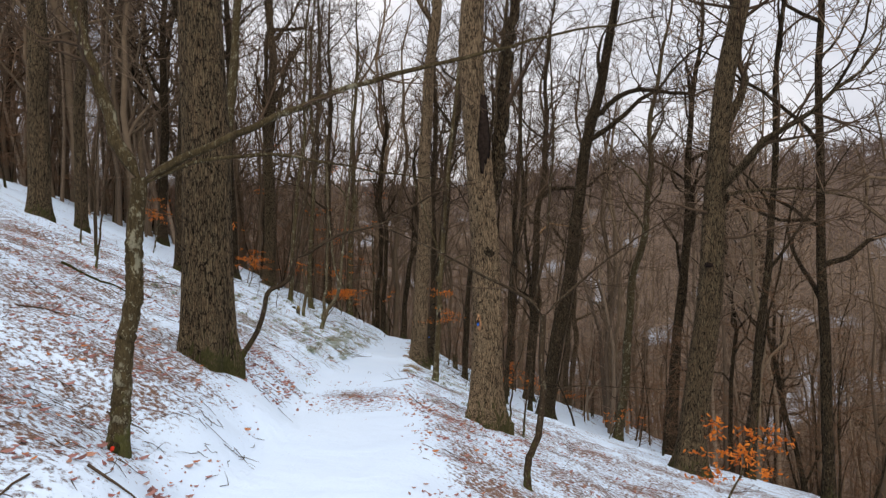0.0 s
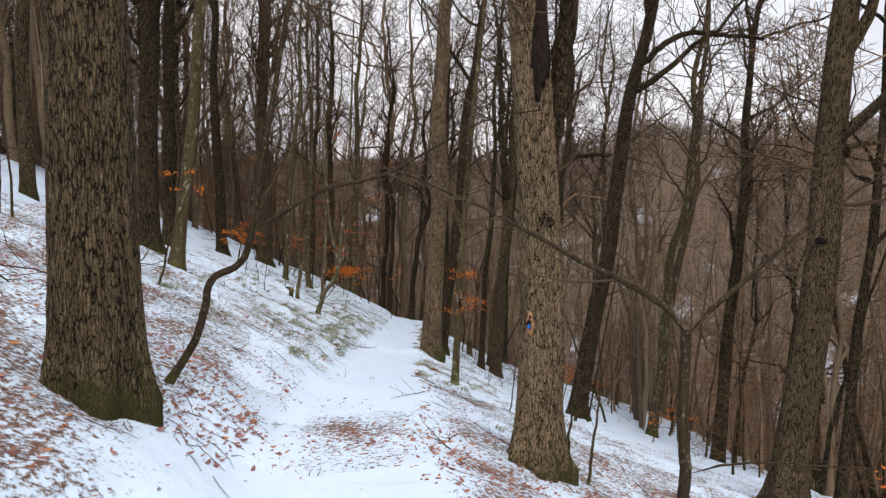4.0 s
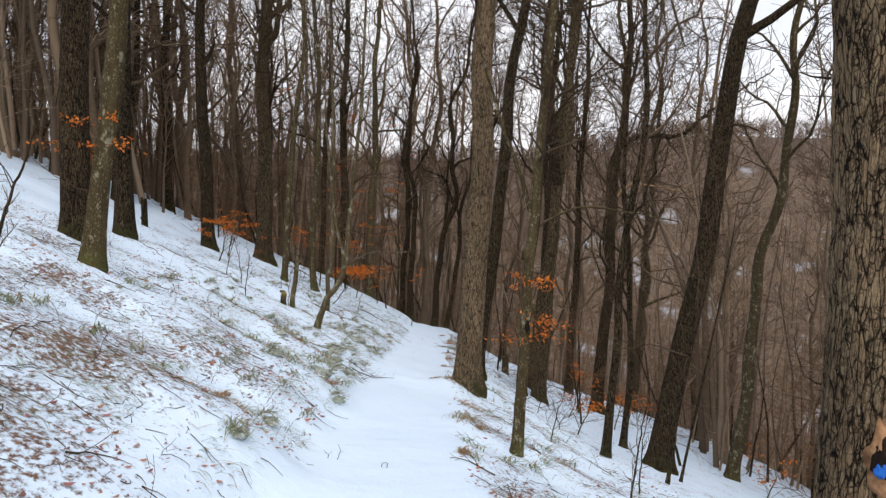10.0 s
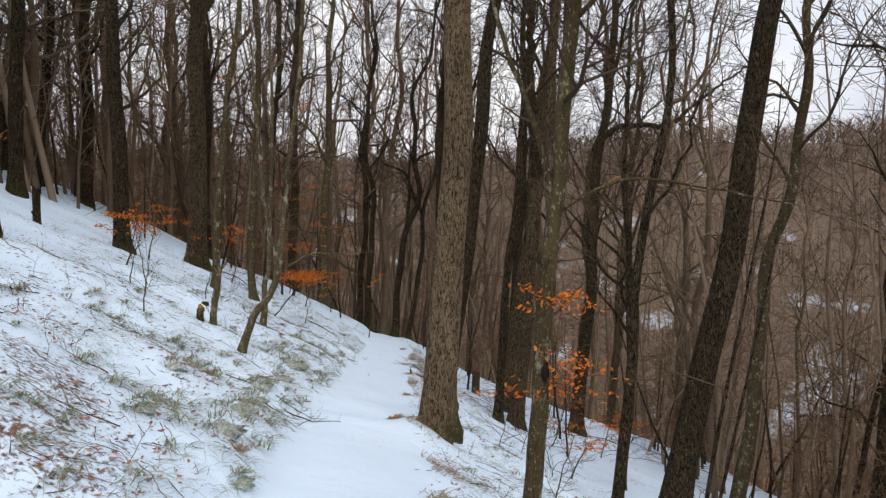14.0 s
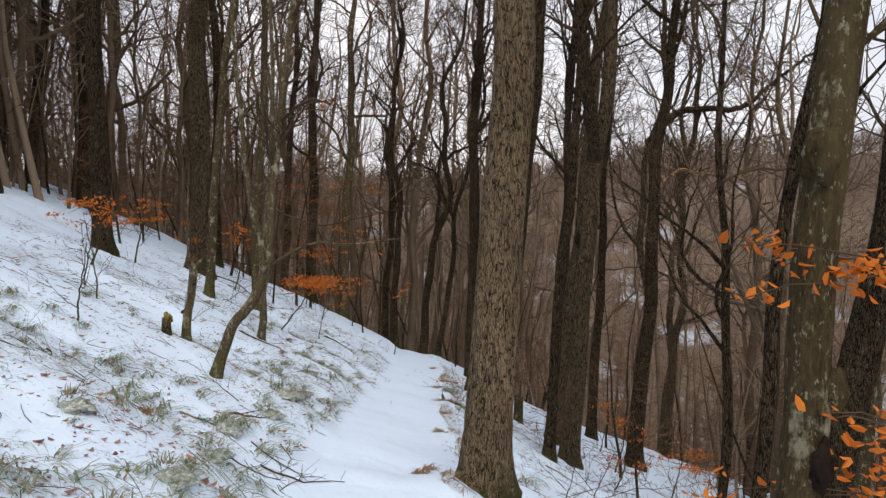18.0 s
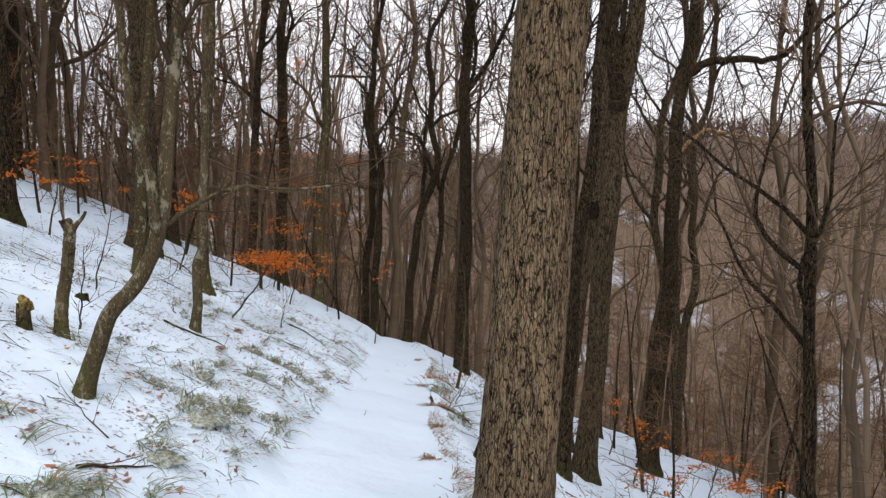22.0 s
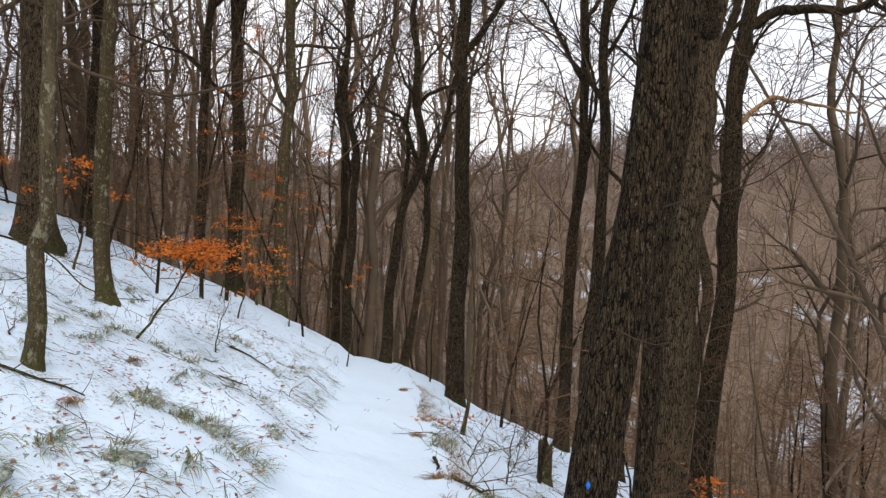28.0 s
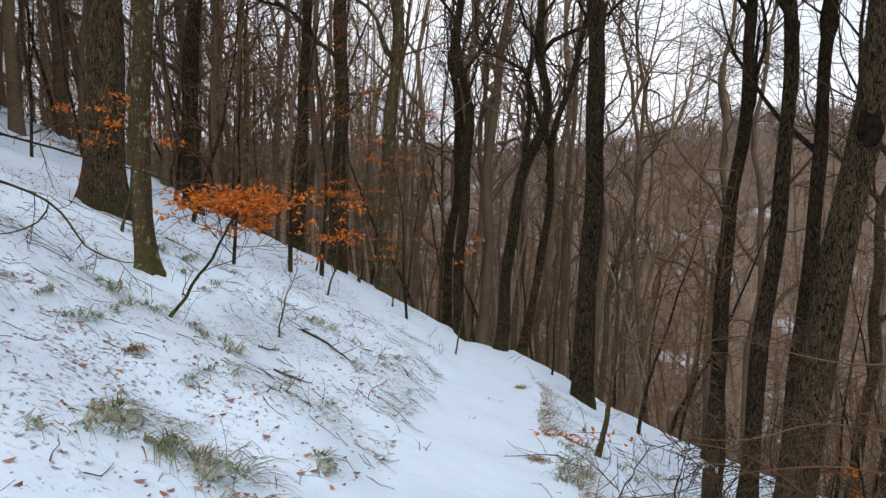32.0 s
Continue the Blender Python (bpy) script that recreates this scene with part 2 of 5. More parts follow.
def leaf_material(name, cols, trans=0.35):
    m, n, l, b = material(name, 0.7, 0.3)
    geo = n.new("ShaderNodeNewGeometry")
    c = add_ramp(n, l, geo.outputs["Random Per Island"], [(k / max(1, len(cols) - 1), col) for k, col in enumerate(cols)])
    l.new(c, b.inputs["Base Color"])
    t, mx = n.new("ShaderNodeBsdfTranslucent"), n.new("ShaderNodeMixShader")
    l.new(c, t.inputs["Color"])
    mx.inputs["Fac"].default_value = trans
    l.new(b.outputs["BSDF"], mx.inputs[1])
    l.new(t.outputs["BSDF"], mx.inputs[2])
    l.new(mx.outputs["Shader"], n["Material Output"].inputs["Surface"])
    return m


LEAF_ORANGE = leaf_material("dry_beech_leaf", [(0.46, 0.105, 0.010), (0.62, 0.165, 0.014), (0.70, 0.22, 0.025), (0.38, 0.09, 0.015)])
LEAF_LITTER = leaf_material("fallen_leaf", [(0.25, 0.105, 0.09), (0.33, 0.165, 0.145), (0.15, 0.066, 0.056), (0.36, 0.19, 0.155), (0.24, 0.088, 0.078), (0.45, 0.17, 0.055), (0.34, 0.24, 0.215)], 0.15)
GRASS = leaf_material("winter_grass", [(0.10, 0.15, 0.065), (0.20, 0.25, 0.13), (0.36, 0.28, 0.16), (0.26, 0.33, 0.24), (0.13, 0.19, 0.08), (0.44, 0.49, 0.46), (0.30, 0.14, 0.06), (0.31, 0.37, 0.29)], 0.3)
DRY_GRASS = leaf_material("withered_grass", [(0.16, 0.09, 0.045), (0.30, 0.19, 0.10), (0.22, 0.10, 0.06), (0.40, 0.30, 0.18), (0.14, 0.13, 0.05)], 0.2)


def ground_material():
    m, n, l, b = material("snow_ground", 0.75, 0.35)
    b.inputs["Subsurface Weight"].default_value = 0.0
    pos = add_coords(n, l)
    xyz = n.new("ShaderNodeSeparateXYZ")
    l.new(pos, xyz.inputs["Vector"])
    at = n.new("ShaderNodeAttribute")
    at.attribute_name = "thin_snow"
    clumps = add_noise(n, l, 1.15, 6.0, pos, 0.62)
    grain = add_noise(n, l, 24.0, 6.0, pos, 0.7)
    bare = add_math(n, l, "ADD", add_math(n, l, "MULTIPLY", grain, 0.62), add_math(n, l, "MULTIPLY", clumps, 0.40))
    bare = add_math(n, l, "ADD", bare, add_math(n, l, "MULTIPLY", at.outputs["Fac"], 0.19))
    mask = add_ramp(n, l, bare, [(0.665, (0, 0, 0)), (0.74, (1, 1, 1))])
    litter = add_ramp(n, l, add_noise(n, l, 60.0, 5.0, pos, 0.7), [(0.3, (0.05, 0.03, 0.02)), (0.5, (0.17, 0.09, 0.055)), (0.7, (0.30, 0.18, 0.11))])
    snow = add_mix(n, l, add_noise(n, l, 0.8, 4.0, pos), (0.665, 0.795, 0.95), (0.73, 0.85, 0.965))
    near = add_mix(n, l, mask, snow, litter)
    wood_floor = n.new("ShaderNodeAttribute")
    wood_floor.attribute_name = "bare_floor"
    floor_col = add_ramp(n, l, add_noise(n, l, 2.2, 8.0, pos, 0.75), [(0.38, (0.045, 0.029, 0.019)), (0.53, (0.118, 0.078, 0.050)), (0.68, (0.22, 0.15, 0.098))])
    drift = add_ramp(n, l, add_noise(n, l, 0.035, 7.0, pos, 0.6), [(0.62, (0, 0, 0)), (0.68, (1, 1, 1))])
    lying = add_ramp(n, l, add_noise(n, l, 0.06, 8.0, pos, 0.65), [(0.565, (0, 0, 0)), (0.64, (1, 1, 1))])
    band = n.new("ShaderNodeMapRange")
    band.inputs["From Min"].default_value, band.inputs["From Max"].default_value = 4.0, -10.0
    l.new(xyz.outputs["Z"], band.inputs["Value"])
    lying = add_math(n, l, "MULTIPLY", lying, band.outputs["Result"])
    floor_col = add_mix(n, l, add_math(n, l, "MAXIMUM", add_math(n, l, "MULTIPLY", drift, 0.35), add_math(n, l, "MULTIPLY", lying, 0.6)), floor_col, (0.52, 0.57, 0.64))
    l.new(add_mix(n, l, wood_floor.outputs["Fac"], near, floor_col), b.inputs["Base Color"])
    relief = add_math(n, l, "ADD", add_noise(n, l, 3.0, 5.0, pos), add_math(n, l, "MULTIPLY", add_noise(n, l, 40.0, 4.0, pos), 0.12))
    relief = add_math(n, l, "ADD", relief, add_math(n, l, "MULTIPLY", mask, 0.25))
    add_bump(n, l, b, relief, 0.6, 0.05)
    return m


SNOW_GROUND = ground_material()


def plain(name, lo, hi, scale, rough=0.9, bump=0.01):
    m, n, l, b = material(name, rough, 0.1)
    f = add_noise(n, l, scale, 5.0, add_coords(n, l), 0.65)
    l.new(add_ramp(n, l, f, [(0.35, lo), (0.65, hi)]), b.inputs["Base Color"])
    add_bump(n, l, b, f, 0.7, bump)
    return m


SNOW = plain("snow_clump", (0.80, 0.83, 0.88), (0.87, 0.88, 0.9), 6.0, 0.75, 0.02)
MOSS = plain("moss", (0.018, 0.018, 0.008), (0.085, 0.088, 0.026), 34.0, 1.0, 0.02)
WOUND = plain("bare_wood", (0.10, 0.050, 0.026), (0.40, 0.22, 0.11), 22.0, 0.8, 0.01)
HOLLOW = plain("hollow_wood", (0.006, 0.004, 0.003), (0.03, 0.02, 0.015), 14.0, 1.0, 0.02)
BLUE_PAINT = plain("blue_paint", (0.02, 0.10, 0.42), (0.03, 0.18, 0.62), 30.0, 0.6, 0.002)
RED_PAINT = plain("red_paint", (0.42, 0.02, 0.01), (0.62, 0.05, 0.02), 30.0, 0.6, 0.002)
YELLOW_MOSS = plain("yellow_moss", (0.04, 0.028, 0.010), (0.34, 0.24, 0.07), 40.0, 1.0, 0.02)
PALE_WOOD = plain("pale_split_wood", (0.16, 0.085, 0.04), (0.42, 0.27, 0.14), 18.0, 0.85, 0.01)
MOSS_FROST = plain("frosted_moss", (0.13, 0.16, 0.09), (0.68, 0.72, 0.70), 34.0, 1.0, 0.03)

# ---- the lie of the land ----
PX_Y, PX_X = (-40, 0, 6, 10, 14, 18, 27, 36, 60), (0.4, -0.35, -0.85, -1.15, -1.35, -1.6, -1.8, -2.3, -4.0)
PZ_Y = (-60, -10, 0, 6.9, 10, 13.4, 16, 18.1, 20, 27, 33, 38, 45, 60, 90, 130)
PZ_Z = (6.0, 0.95, 0.0, -0.68, -1.02, -1.63, -2.1, -2.43, -2.74, -3.85, -4.68, -5.5, -7.9, -15.5, -31.0, -42.0)


def smooth_interp(y, ys, zs, w):
    return sum(np.interp(y + k * w, ys, zs) for k in (-1, -0.5, 0, 0.5, 1)) / 5


def path_x(y):
    return smooth_interp(y, PX_Y, PX_X, 1.6)


def path_z(y):
    return smooth_interp(y, PZ_Y, PZ_Z, 1.6)


def sstep(a, b, v):
    t = np.clip((v - a) / (b - a), 0, 1)
    return t * t * (3 - 2 * t)


def land(x, y):
    """Height of the ground without its small bumps: a hillside falling to the right, with a path cut along it."""
    u = x - path_x(y) + 0.07 * np.sin(y * 1.55 + 0.4) + 0.045 * np.sin(y * 3.9 + x)
    left = np.maximum(-u - 0.62, 0)
    right = np.maximum(u - 0.6, 0)
    up = (0.17 + 0.05 * np.sin(y * 2.3 + 1.0)) * sstep(0.0, 0.6, left) + 0.50 * np.minimum(left, 20) - 0.0004 * np.minimum(left, 20) ** 3
    up = up - 0.20 * sstep(3, 6, left) + 0.06 * np.clip(left - 7, 0, 13)
    bend = np.minimum(right, 12)
    near_fall = 0.42 * np.minimum(bend, 2.5) + 0.30 * np.clip(bend - 2.5, 0, 2.5) + 0.27 * np.maximum(bend - 5, 0)
    far_fall = 0.58 * np.minimum(bend, 2.5) + 0.42 * np.clip(bend - 2.5, 0, 2.5) + 0.34 * np.maximum(bend - 5, 0)
    down = near_fall + (far_fall - near_fall) * sstep(13, 25, y) + 0.60 * np.maximum(right - 12, 0)
    cross = 0.24 * sstep(13, 19, y) * u * np.exp(-(u / 0.7) ** 2)
    near = path_z(y) + up - down - cross - 0.02 * sstep(0.7, 0.1, np.abs(u))
    near = np.maximum(near, -46 + 0.1 * (near + 46))
    r, az = np.hypot(x, y), np.degrees(np.arctan2(x, y))
    crest = 8 + 15 * sstep(2, 22, az) + 5 * np.sin(np.radians(az * 9 + 40)) * sstep(-5, 30, az)
    crest = np.where(y < 0, 18, crest)
    rise = -46 + (crest + 46) * sstep(100, 265, r)
    far = rise + 22 * sstep(430, 760, r)
    far = np.where((az < -12) & (y > 0), far - 6 * sstep(-12, -40, az), far)
    return np.maximum(near, far) + 0.0 * x


def bumps(x, y):
    """Small unevenness: tussocks on the slopes, gentle waves on the path."""
    u = abs(x - float(path_x(y)))
    rough = float(sstep(0.45, 1.3, u))
    a = noise.noise((x * 0.9, y * 0.9, 3.1)) * 0.05
    b = noise.noise((x * 2.7, y * 2.7, 7.7)) * 0.042
    c = noise.noise((x * 7.0, y * 7.0, 1.7)) * 0.02
    fade = 1.0 - float(sstep(30, 60, math.hypot(x, y - 12)))
    drift = 0.13 * math.exp(-((x + 0.98) / 0.34) ** 2 - ((y - 17.9) / 0.55) ** 2) + 0.05 * math.exp(-((x + 1.6) / 0.5) ** 2 - ((y - 18.0) / 0.3) ** 2)
    return drift + (a * (0.4 + 0.6 * rough) + (b + c) * (0.26 + 0.78 * rough)) * fade


def gz(x, y):
    return float(land(x, y)) + bumps(x, y)


# ---- mesh tools ----
class Quads:
    """Gathers tubes and cards of quads into one mesh."""

    def __init__(self):
        self.v, self.f, self.n = [], [], 0

    def add(self, v, f):
        self.v.append(v)
        self.f.append(f + self.n)
        self.n += len(v)

    def tube(self, pts, radii, sides=5):
        pts, radii = np.asarray(pts, float), np.asarray(radii, float)
        n = len(pts)
        tan = np.empty_like(pts)
        tan[1:-1], tan[0], tan[-1] = pts[2:] - pts[:-2], pts[1] - pts[0], pts[-1] - pts[-2]
        tan /= np.linalg.norm(tan, axis=1)[:, None] + 1e-9
        mean = tan.mean(0)
        ref = np.array((1.0, 0.13, 0.0)) if abs(mean[0]) < 0.75 else np.array((0.0, 1.0, 0.13))
        e1 = np.cross(tan, ref)
        e1 /= np.linalg.norm(e1, axis=1)[:, None] + 1e-9
        e2 = np.cross(tan, e1)
        ang = np.arange(sides) * (2 * math.pi / sides)
        ring = e1[:, None] * np.cos(ang)[None, :, None] + e2[:, None] * np.sin(ang)[None, :, None]
        v = (pts[:, None] + ring * radii[:, None, None]).reshape(-1, 3)
        i = np.arange(n - 1)[:, None] * sides
        j = np.arange(sides)[None]
        k = (j + 1) % sides
        f = np.stack([i + j, i + sides + j, i + sides + k, i + k], -1).reshape(-1, 4)
        self.add(v, f)

    def mesh(self, name, mat, smooth=True):
        m = bpy.data.meshes.new(name)
        if self.v:
            m.from_pydata(np.concatenate(self.v), [], np.concatenate(self.f))
        m.materials.append(mat)
        m.shade_smooth() if smooth else m.shade_flat()
        m.update()
        return m


def child(name, data, parent, label=""):
    ob = new(name, data)
    ob.parent = parent
    return tagged(ob, label)


def part(name, bm, mat, parent, label=""):
    m = bpy.data.meshes.new(name)
    bm.to_mesh(m)
    bm.free()
    m.materials.append(mat)
    m.shade_smooth()
    return child(name, m, parent, label)


def unit(v):
    return v / (np.linalg.norm(v) + 1e-9)


def bough(p, d, length, r0, r1, rng, n=6, wander=0.18, lift=0.12):
    """A wandering line from p towards d that bends upwards; points and radii."""
    pts, d = [np.array(p, float)], unit(np.array(d, float))
    for k in range(n):
        d = unit(d + rng.normal(0, wander, 3) + np.array((0, 0, lift)))
        pts.append(pts[-1] + d * (length / n))
    t = np.linspace(0, 1, n + 1)
    return np.array(pts), r0 + (r1 - r0) * t ** 0.8


def side_way(d, rng, spread):
    """A direction that leaves d at about spread radians."""
    q = rng.normal(0, 1, 3)
    q = unit(q - d * np.dot(q, d))
    return unit(d * math.cos(spread) + q * math.sin(spread))


def ramify(out, pts, radii, rng, count, length, level, tip=0.0025, lift=0.06, sides=3, first=0.2, thin=0.55, bends=(2, 4)):
    """Covers a bough with side branches, and these with twigs."""
    n = len(pts)
    for k in range(count):
        t = first + (1 - first) * (k + rng.random()) / count
        x = min(t * (n - 1), n - 1.001)
        i = int(x)
        a = pts[i] + (pts[i + 1] - pts[i]) * (x - i)
        d = side_way(unit(pts[i + 1] - pts[i]), rng, 0.55 + 0.5 * rng.random())
        ln = length * (0.55 + 0.75 * rng.random()) * (1.15 - 0.6 * t)
        r = max(tip * 1.3, radii[i] * thin)
        q, rr = bough(a, d, ln, r, tip, rng, bends[1] if level > 1 else bends[0], 0.2, lift)
        out.tube(q, rr, sides if level > 1 else 3)
        if level > 1:
            ramify(out, q, rr, rng, max(3, int(count * 0.75)), ln * 0.5, level - 1, tip, lift, 3, 0.15, thin, bends)


def trunk_line(h, lean, rng, sway=0.015, via=(), step=0.5):
    """Centre line of a trunk from below the ground to h. via: (height, dx, dy) knots that it passes."""
    zs = np.concatenate(([-0.8, 0.0], np.arange(step, h, step), [h]))
    hs, dx, dy = [-0.85, 0.0], [-0.85 * lean[0], 0.0], [-0.85 * lean[1], 0.0]
    for a, b, c in via:
        hs.append(a), dx.append(b), dy.append(c)
    top = hs[-1]
    hs.append(max(h, top + 1)), dx.append(dx[-1] + (hs[-1] - top) * lean[0]), dy.append(dy[-1] + (hs[-1] - top) * lean[1])
    x, y = np.interp(zs, hs, dx), np.interp(zs, hs, dy)
    if via:
        x = smooth_interp(zs, hs, dx, 0.12)
        y = smooth_interp(zs, hs, dy, 0.12)
        x[:2], y[:2] = (dx[0], 0), (dy[0], 0)
    ph = rng.random(4) * 6.28
    w = sway * np.minimum(zs.clip(0), 6)
    x = x + w * np.sin(zs * 0.9 + ph[0]) + 0.4 * w * np.sin(zs * 2.3 + ph[1])
    y = y + w * np.sin(zs * 0.8 + ph[2]) + 0.4 * w * np.sin(zs * 2.1 + ph[3])
    return np.stack([x, y, zs], 1)


def trunk_radii(zs, d, h, flare=0.45):
    taper = np.clip(1 - zs / h, 0, 1) ** 0.75
    return d * 0.5 * (0.10 + 0.90 * taper) * (1 + flare * np.exp(-np.clip(zs, 0, None) / (0.55 * d + 0.06)))


def furrowed_trunk(line, d, h, rng, relief=0.012, reach=6.0, sides=56, rows=0.05, flare=0.45, fx=26.0, fz=4.5, lobes=5):
    """A close trunk with its bark modelled: ridges and cracks, root flare, then a plain tube further up."""
    zs = np.concatenate((np.arange(-0.7, reach, rows), np.arange(reach, h, 0.5), [h]))
    c = np.stack([np.interp(zs, line[:, 2], line[:, k]) for k in (0, 1)] + [zs], 1)
    rad = trunk_radii(zs, d, h, flare)
    ang = np.arange(sides) * 2 * math.pi / sides
    ph, off = rng.random() * 6.28, rng.random() * 40
    v = np.empty((len(zs), sides, 3))
    for i, z in enumerate(zs):
        foot = math.exp(-max(z, 0) / (0.5 * d + 0.05))
        fade = 1.0 if z < reach - 0.5 else max(0.0, (reach - z) / 0.5)
        for j, a in enumerate(ang):
            ca, sa = math.cos(a), math.sin(a)
            r = rad[i] * (1 + 0.20 * foot * math.sin(lobes * a + ph) + 0.03 * math.sin(2 * a + z * 0.6 + ph))
            if fade:
                n1 = noise.noise((ca * d * 0.5 * fx + off, sa * d * 0.5 * fx, z * fz))
                n2 = noise.noise((ca * d * 11 + off, sa * d * 11, z * fz * 3.1 + 9))
                crack = min(1.0, abs(n1) * 5.5) * (0.6 + 0.4 * min(1.0, abs(n2) * 6))
                r += 0.6 * relief * fade * (crack - 0.6) + 0.004 * n2
            v[i, j] = (c[i, 0] + ca * r, c[i, 1] + sa * r, z)
    q = Quads()
    n = len(zs)
    i = np.arange(n - 1)[:, None] * sides
    j = np.arange(sides)[None]
    k = (j + 1) % sides
    q.add(v.reshape(-1, 3), np.stack([i + j, i + k, i + sides + k, i + sides + j], -1).reshape(-1, 4))
    return q, c, rad


def add_leaf(q, p, s, rng, flat=0.25, turned=0.5):
    a = rng.random() * 6.283
    ax = unit(np.array((math.cos(a), math.sin(a), rng.normal(0, turned))))
    sd = unit(np.cross(ax, (0, 0, 1)) + rng.normal(0, turned, 3) * 0.6)
    nm = np.cross(ax, sd)
    tip = p + ax * s
    up = nm * s * flat * 0.5
    v = np.array([p, p + ax * s * 0.3 + sd * s * 0.27 + up, p + ax * s * 0.7 + sd * s * 0.22 + up, tip, p + ax * s * 0.7 - sd * s * 0.22 + up, p + ax * s * 0.3 - sd * s * 0.27 + up])
    q.add(v, np.array([[0, 1, 2, 3], [3, 4, 5, 0]]))


SURFACE = {}


def patch(name, top, height, azimuth, size, mat, seed, label, proud=0.0, rough=0.45):
    """A wound, knot or cushion on the skin of a trunk; azimuth 0 looks down the path, 180 back along it. size: across, out, up."""
    c, rad = SURFACE[top.name]
    x, y, r = (float(np.interp(height, c[:, 2], v)) for v in (c[:, 0], c[:, 1], rad))
    a = radians(azimuth)
    bm = blob(1.0, size, rough, seed, 3)
    part(name, place(bm, x + math.sin(a) * (r + proud), y + math.cos(a) * (r + proud), height, -a), mat, top, label)


def tree(label, x, y, d, h, lean=(0.0, 0.0), mat=None, seed=1, clear=None, limbs=9, via=(), sway=0.012, fine=False, twigs=True,
         reach=6.0, relief=0.012, arms=(), group="", name="tree", density=1.0, flare=0.45, fork=True, limb_len=0.3, low=0):
    """A bare woodland tree. arms: its own low limbs as (height, azimuth, length, rise, radius). low: thin dead twigs on the lower trunk."""
    rng = np.random.default_rng(seed)
    mat = mat or BARK_OAK
    d *= 0.88
    top = tagged(new(name), label, "tree", group)
    top.location = (x, y, gz(x, y) - 0.02)
    line = trunk_line(h, lean, rng, sway, via)
    if fine:
        q, c, rad = furrowed_trunk(line, d, h, rng, relief, reach, flare=flare)
    else:
        c = line
        zs = np.concatenate((np.arange(-0.72, 1.2, 0.12), np.arange(1.3, h, 0.4), [h]))
        c = np.stack([np.interp(zs, line[:, 2], line[:, k]) for k in (0, 1)] + [zs], 1)
        rad = trunk_radii(zs, d, h, flare) * (1 + 0.06 * np.sin(zs * 3 + seed))
        q = Quads()
        q.tube(c, rad, 14 if d > 0.2 else 9)
    child("trunk", q.mesh("trunk", mat), top)
    SURFACE[top.name] = (c, rad)
    crown = Quads()
    deep = y > 25 or abs(x + 1) > 4.5
    clear = h * (0.26 if deep else 0.38) if clear is None else clear
    limbs += 4 if deep else 0
    made = []
    for hh, az, ln, rise, r in arms:
        i = int(np.searchsorted(c[:, 2], hh))
        dr = (math.sin(radians(az)) * math.cos(radians(rise)), math.cos(radians(az)) * math.cos(radians(rise)), math.sin(radians(rise)))
        made.append((*bough(c[i], dr, ln, r, 0.006, rng, 12, 0.13, 0.03), ln))
    for k in range(limbs):
        hh = clear + (h * 0.97 - clear) * ((k + rng.random() * 0.8) / limbs) ** 0.9
        i = min(int(np.searchsorted(c[:, 2], hh)), len(c) - 2)
        az, rise = rng.random() * 6.283, radians((38 if deep else 28) + 34 * rng.random())
        ln = h * limb_len * (0.6 + 0.6 * rng.random()) * (1.2 - 0.75 * hh / h)
        dr = (math.sin(az) * math.cos(rise), math.cos(az) * math.cos(rise), math.sin(rise))
        made.append((*bough(c[i], dr, ln, rad[i] * (0.42 + 0.25 * rng.random()), 0.006, rng, 9, 0.27 if deep else 0.22, 0.10), ln))
    for pts, rr, ln in made:
        lq = Quads()
        lq.tube(pts, rr, 6)
        child("limb", lq.mesh("limb", mat if rr[0] > 0.03 else TWIG), top)
        if twigs:
            ramify(crown, pts, rr, rng, max(4, int((5 if y < 20 and -5 < x < 3 else 10) * density)), ln * 0.45, 2, 0.0058 if deep else 0.0035, bends=(2, 3) if deep else (2, 4))
    for k in range(low):
        hh = 0.6 + 3.6 * rng.random()
        i = int(np.searchsorted(c[:, 2], hh))
        az = rng.random() * 6.283
        pts, rr = bough(c[i], (math.sin(az), math.cos(az), 0.15 + 0.4 * rng.random()), 0.5 + 1.1 * rng.random(), 0.008, 0.002, rng, 5, 0.25, 0.02)
        crown.tube(pts, rr, 3)
        ramify(crown, pts, rr, rng, 6, 0.35, 1, 0.0018)
    if crown.v:
        tagged(child("crown", crown.mesh("crown", TWIG), top), kind="stuff")
    return top


def curve_line(knots, n=14, jitter=0.0, rng=None):
    """A smooth line through a few knots."""
    k = np.array(knots, float)
    t = np.concatenate(([0], np.cumsum(np.linalg.norm(np.diff(k, axis=0), axis=1))))
    s = np.linspace(0, t[-1], n)
    w = t[-1] / n * 1.1
    p = np.stack([(np.interp(s, t, k[:, c]) * 2 + np.interp(np.clip(s - w, 0, t[-1]), t, k[:, c]) + np.interp(np.clip(s + w, 0, t[-1]), t, k[:, c])) / 4 for c in range(3)], 1)
    p[0], p[-1] = k[0], k[-1]
    if jitter and rng is not None:
        p[1:] += rng.normal(0, jitter, p[1:].shape)
    return p


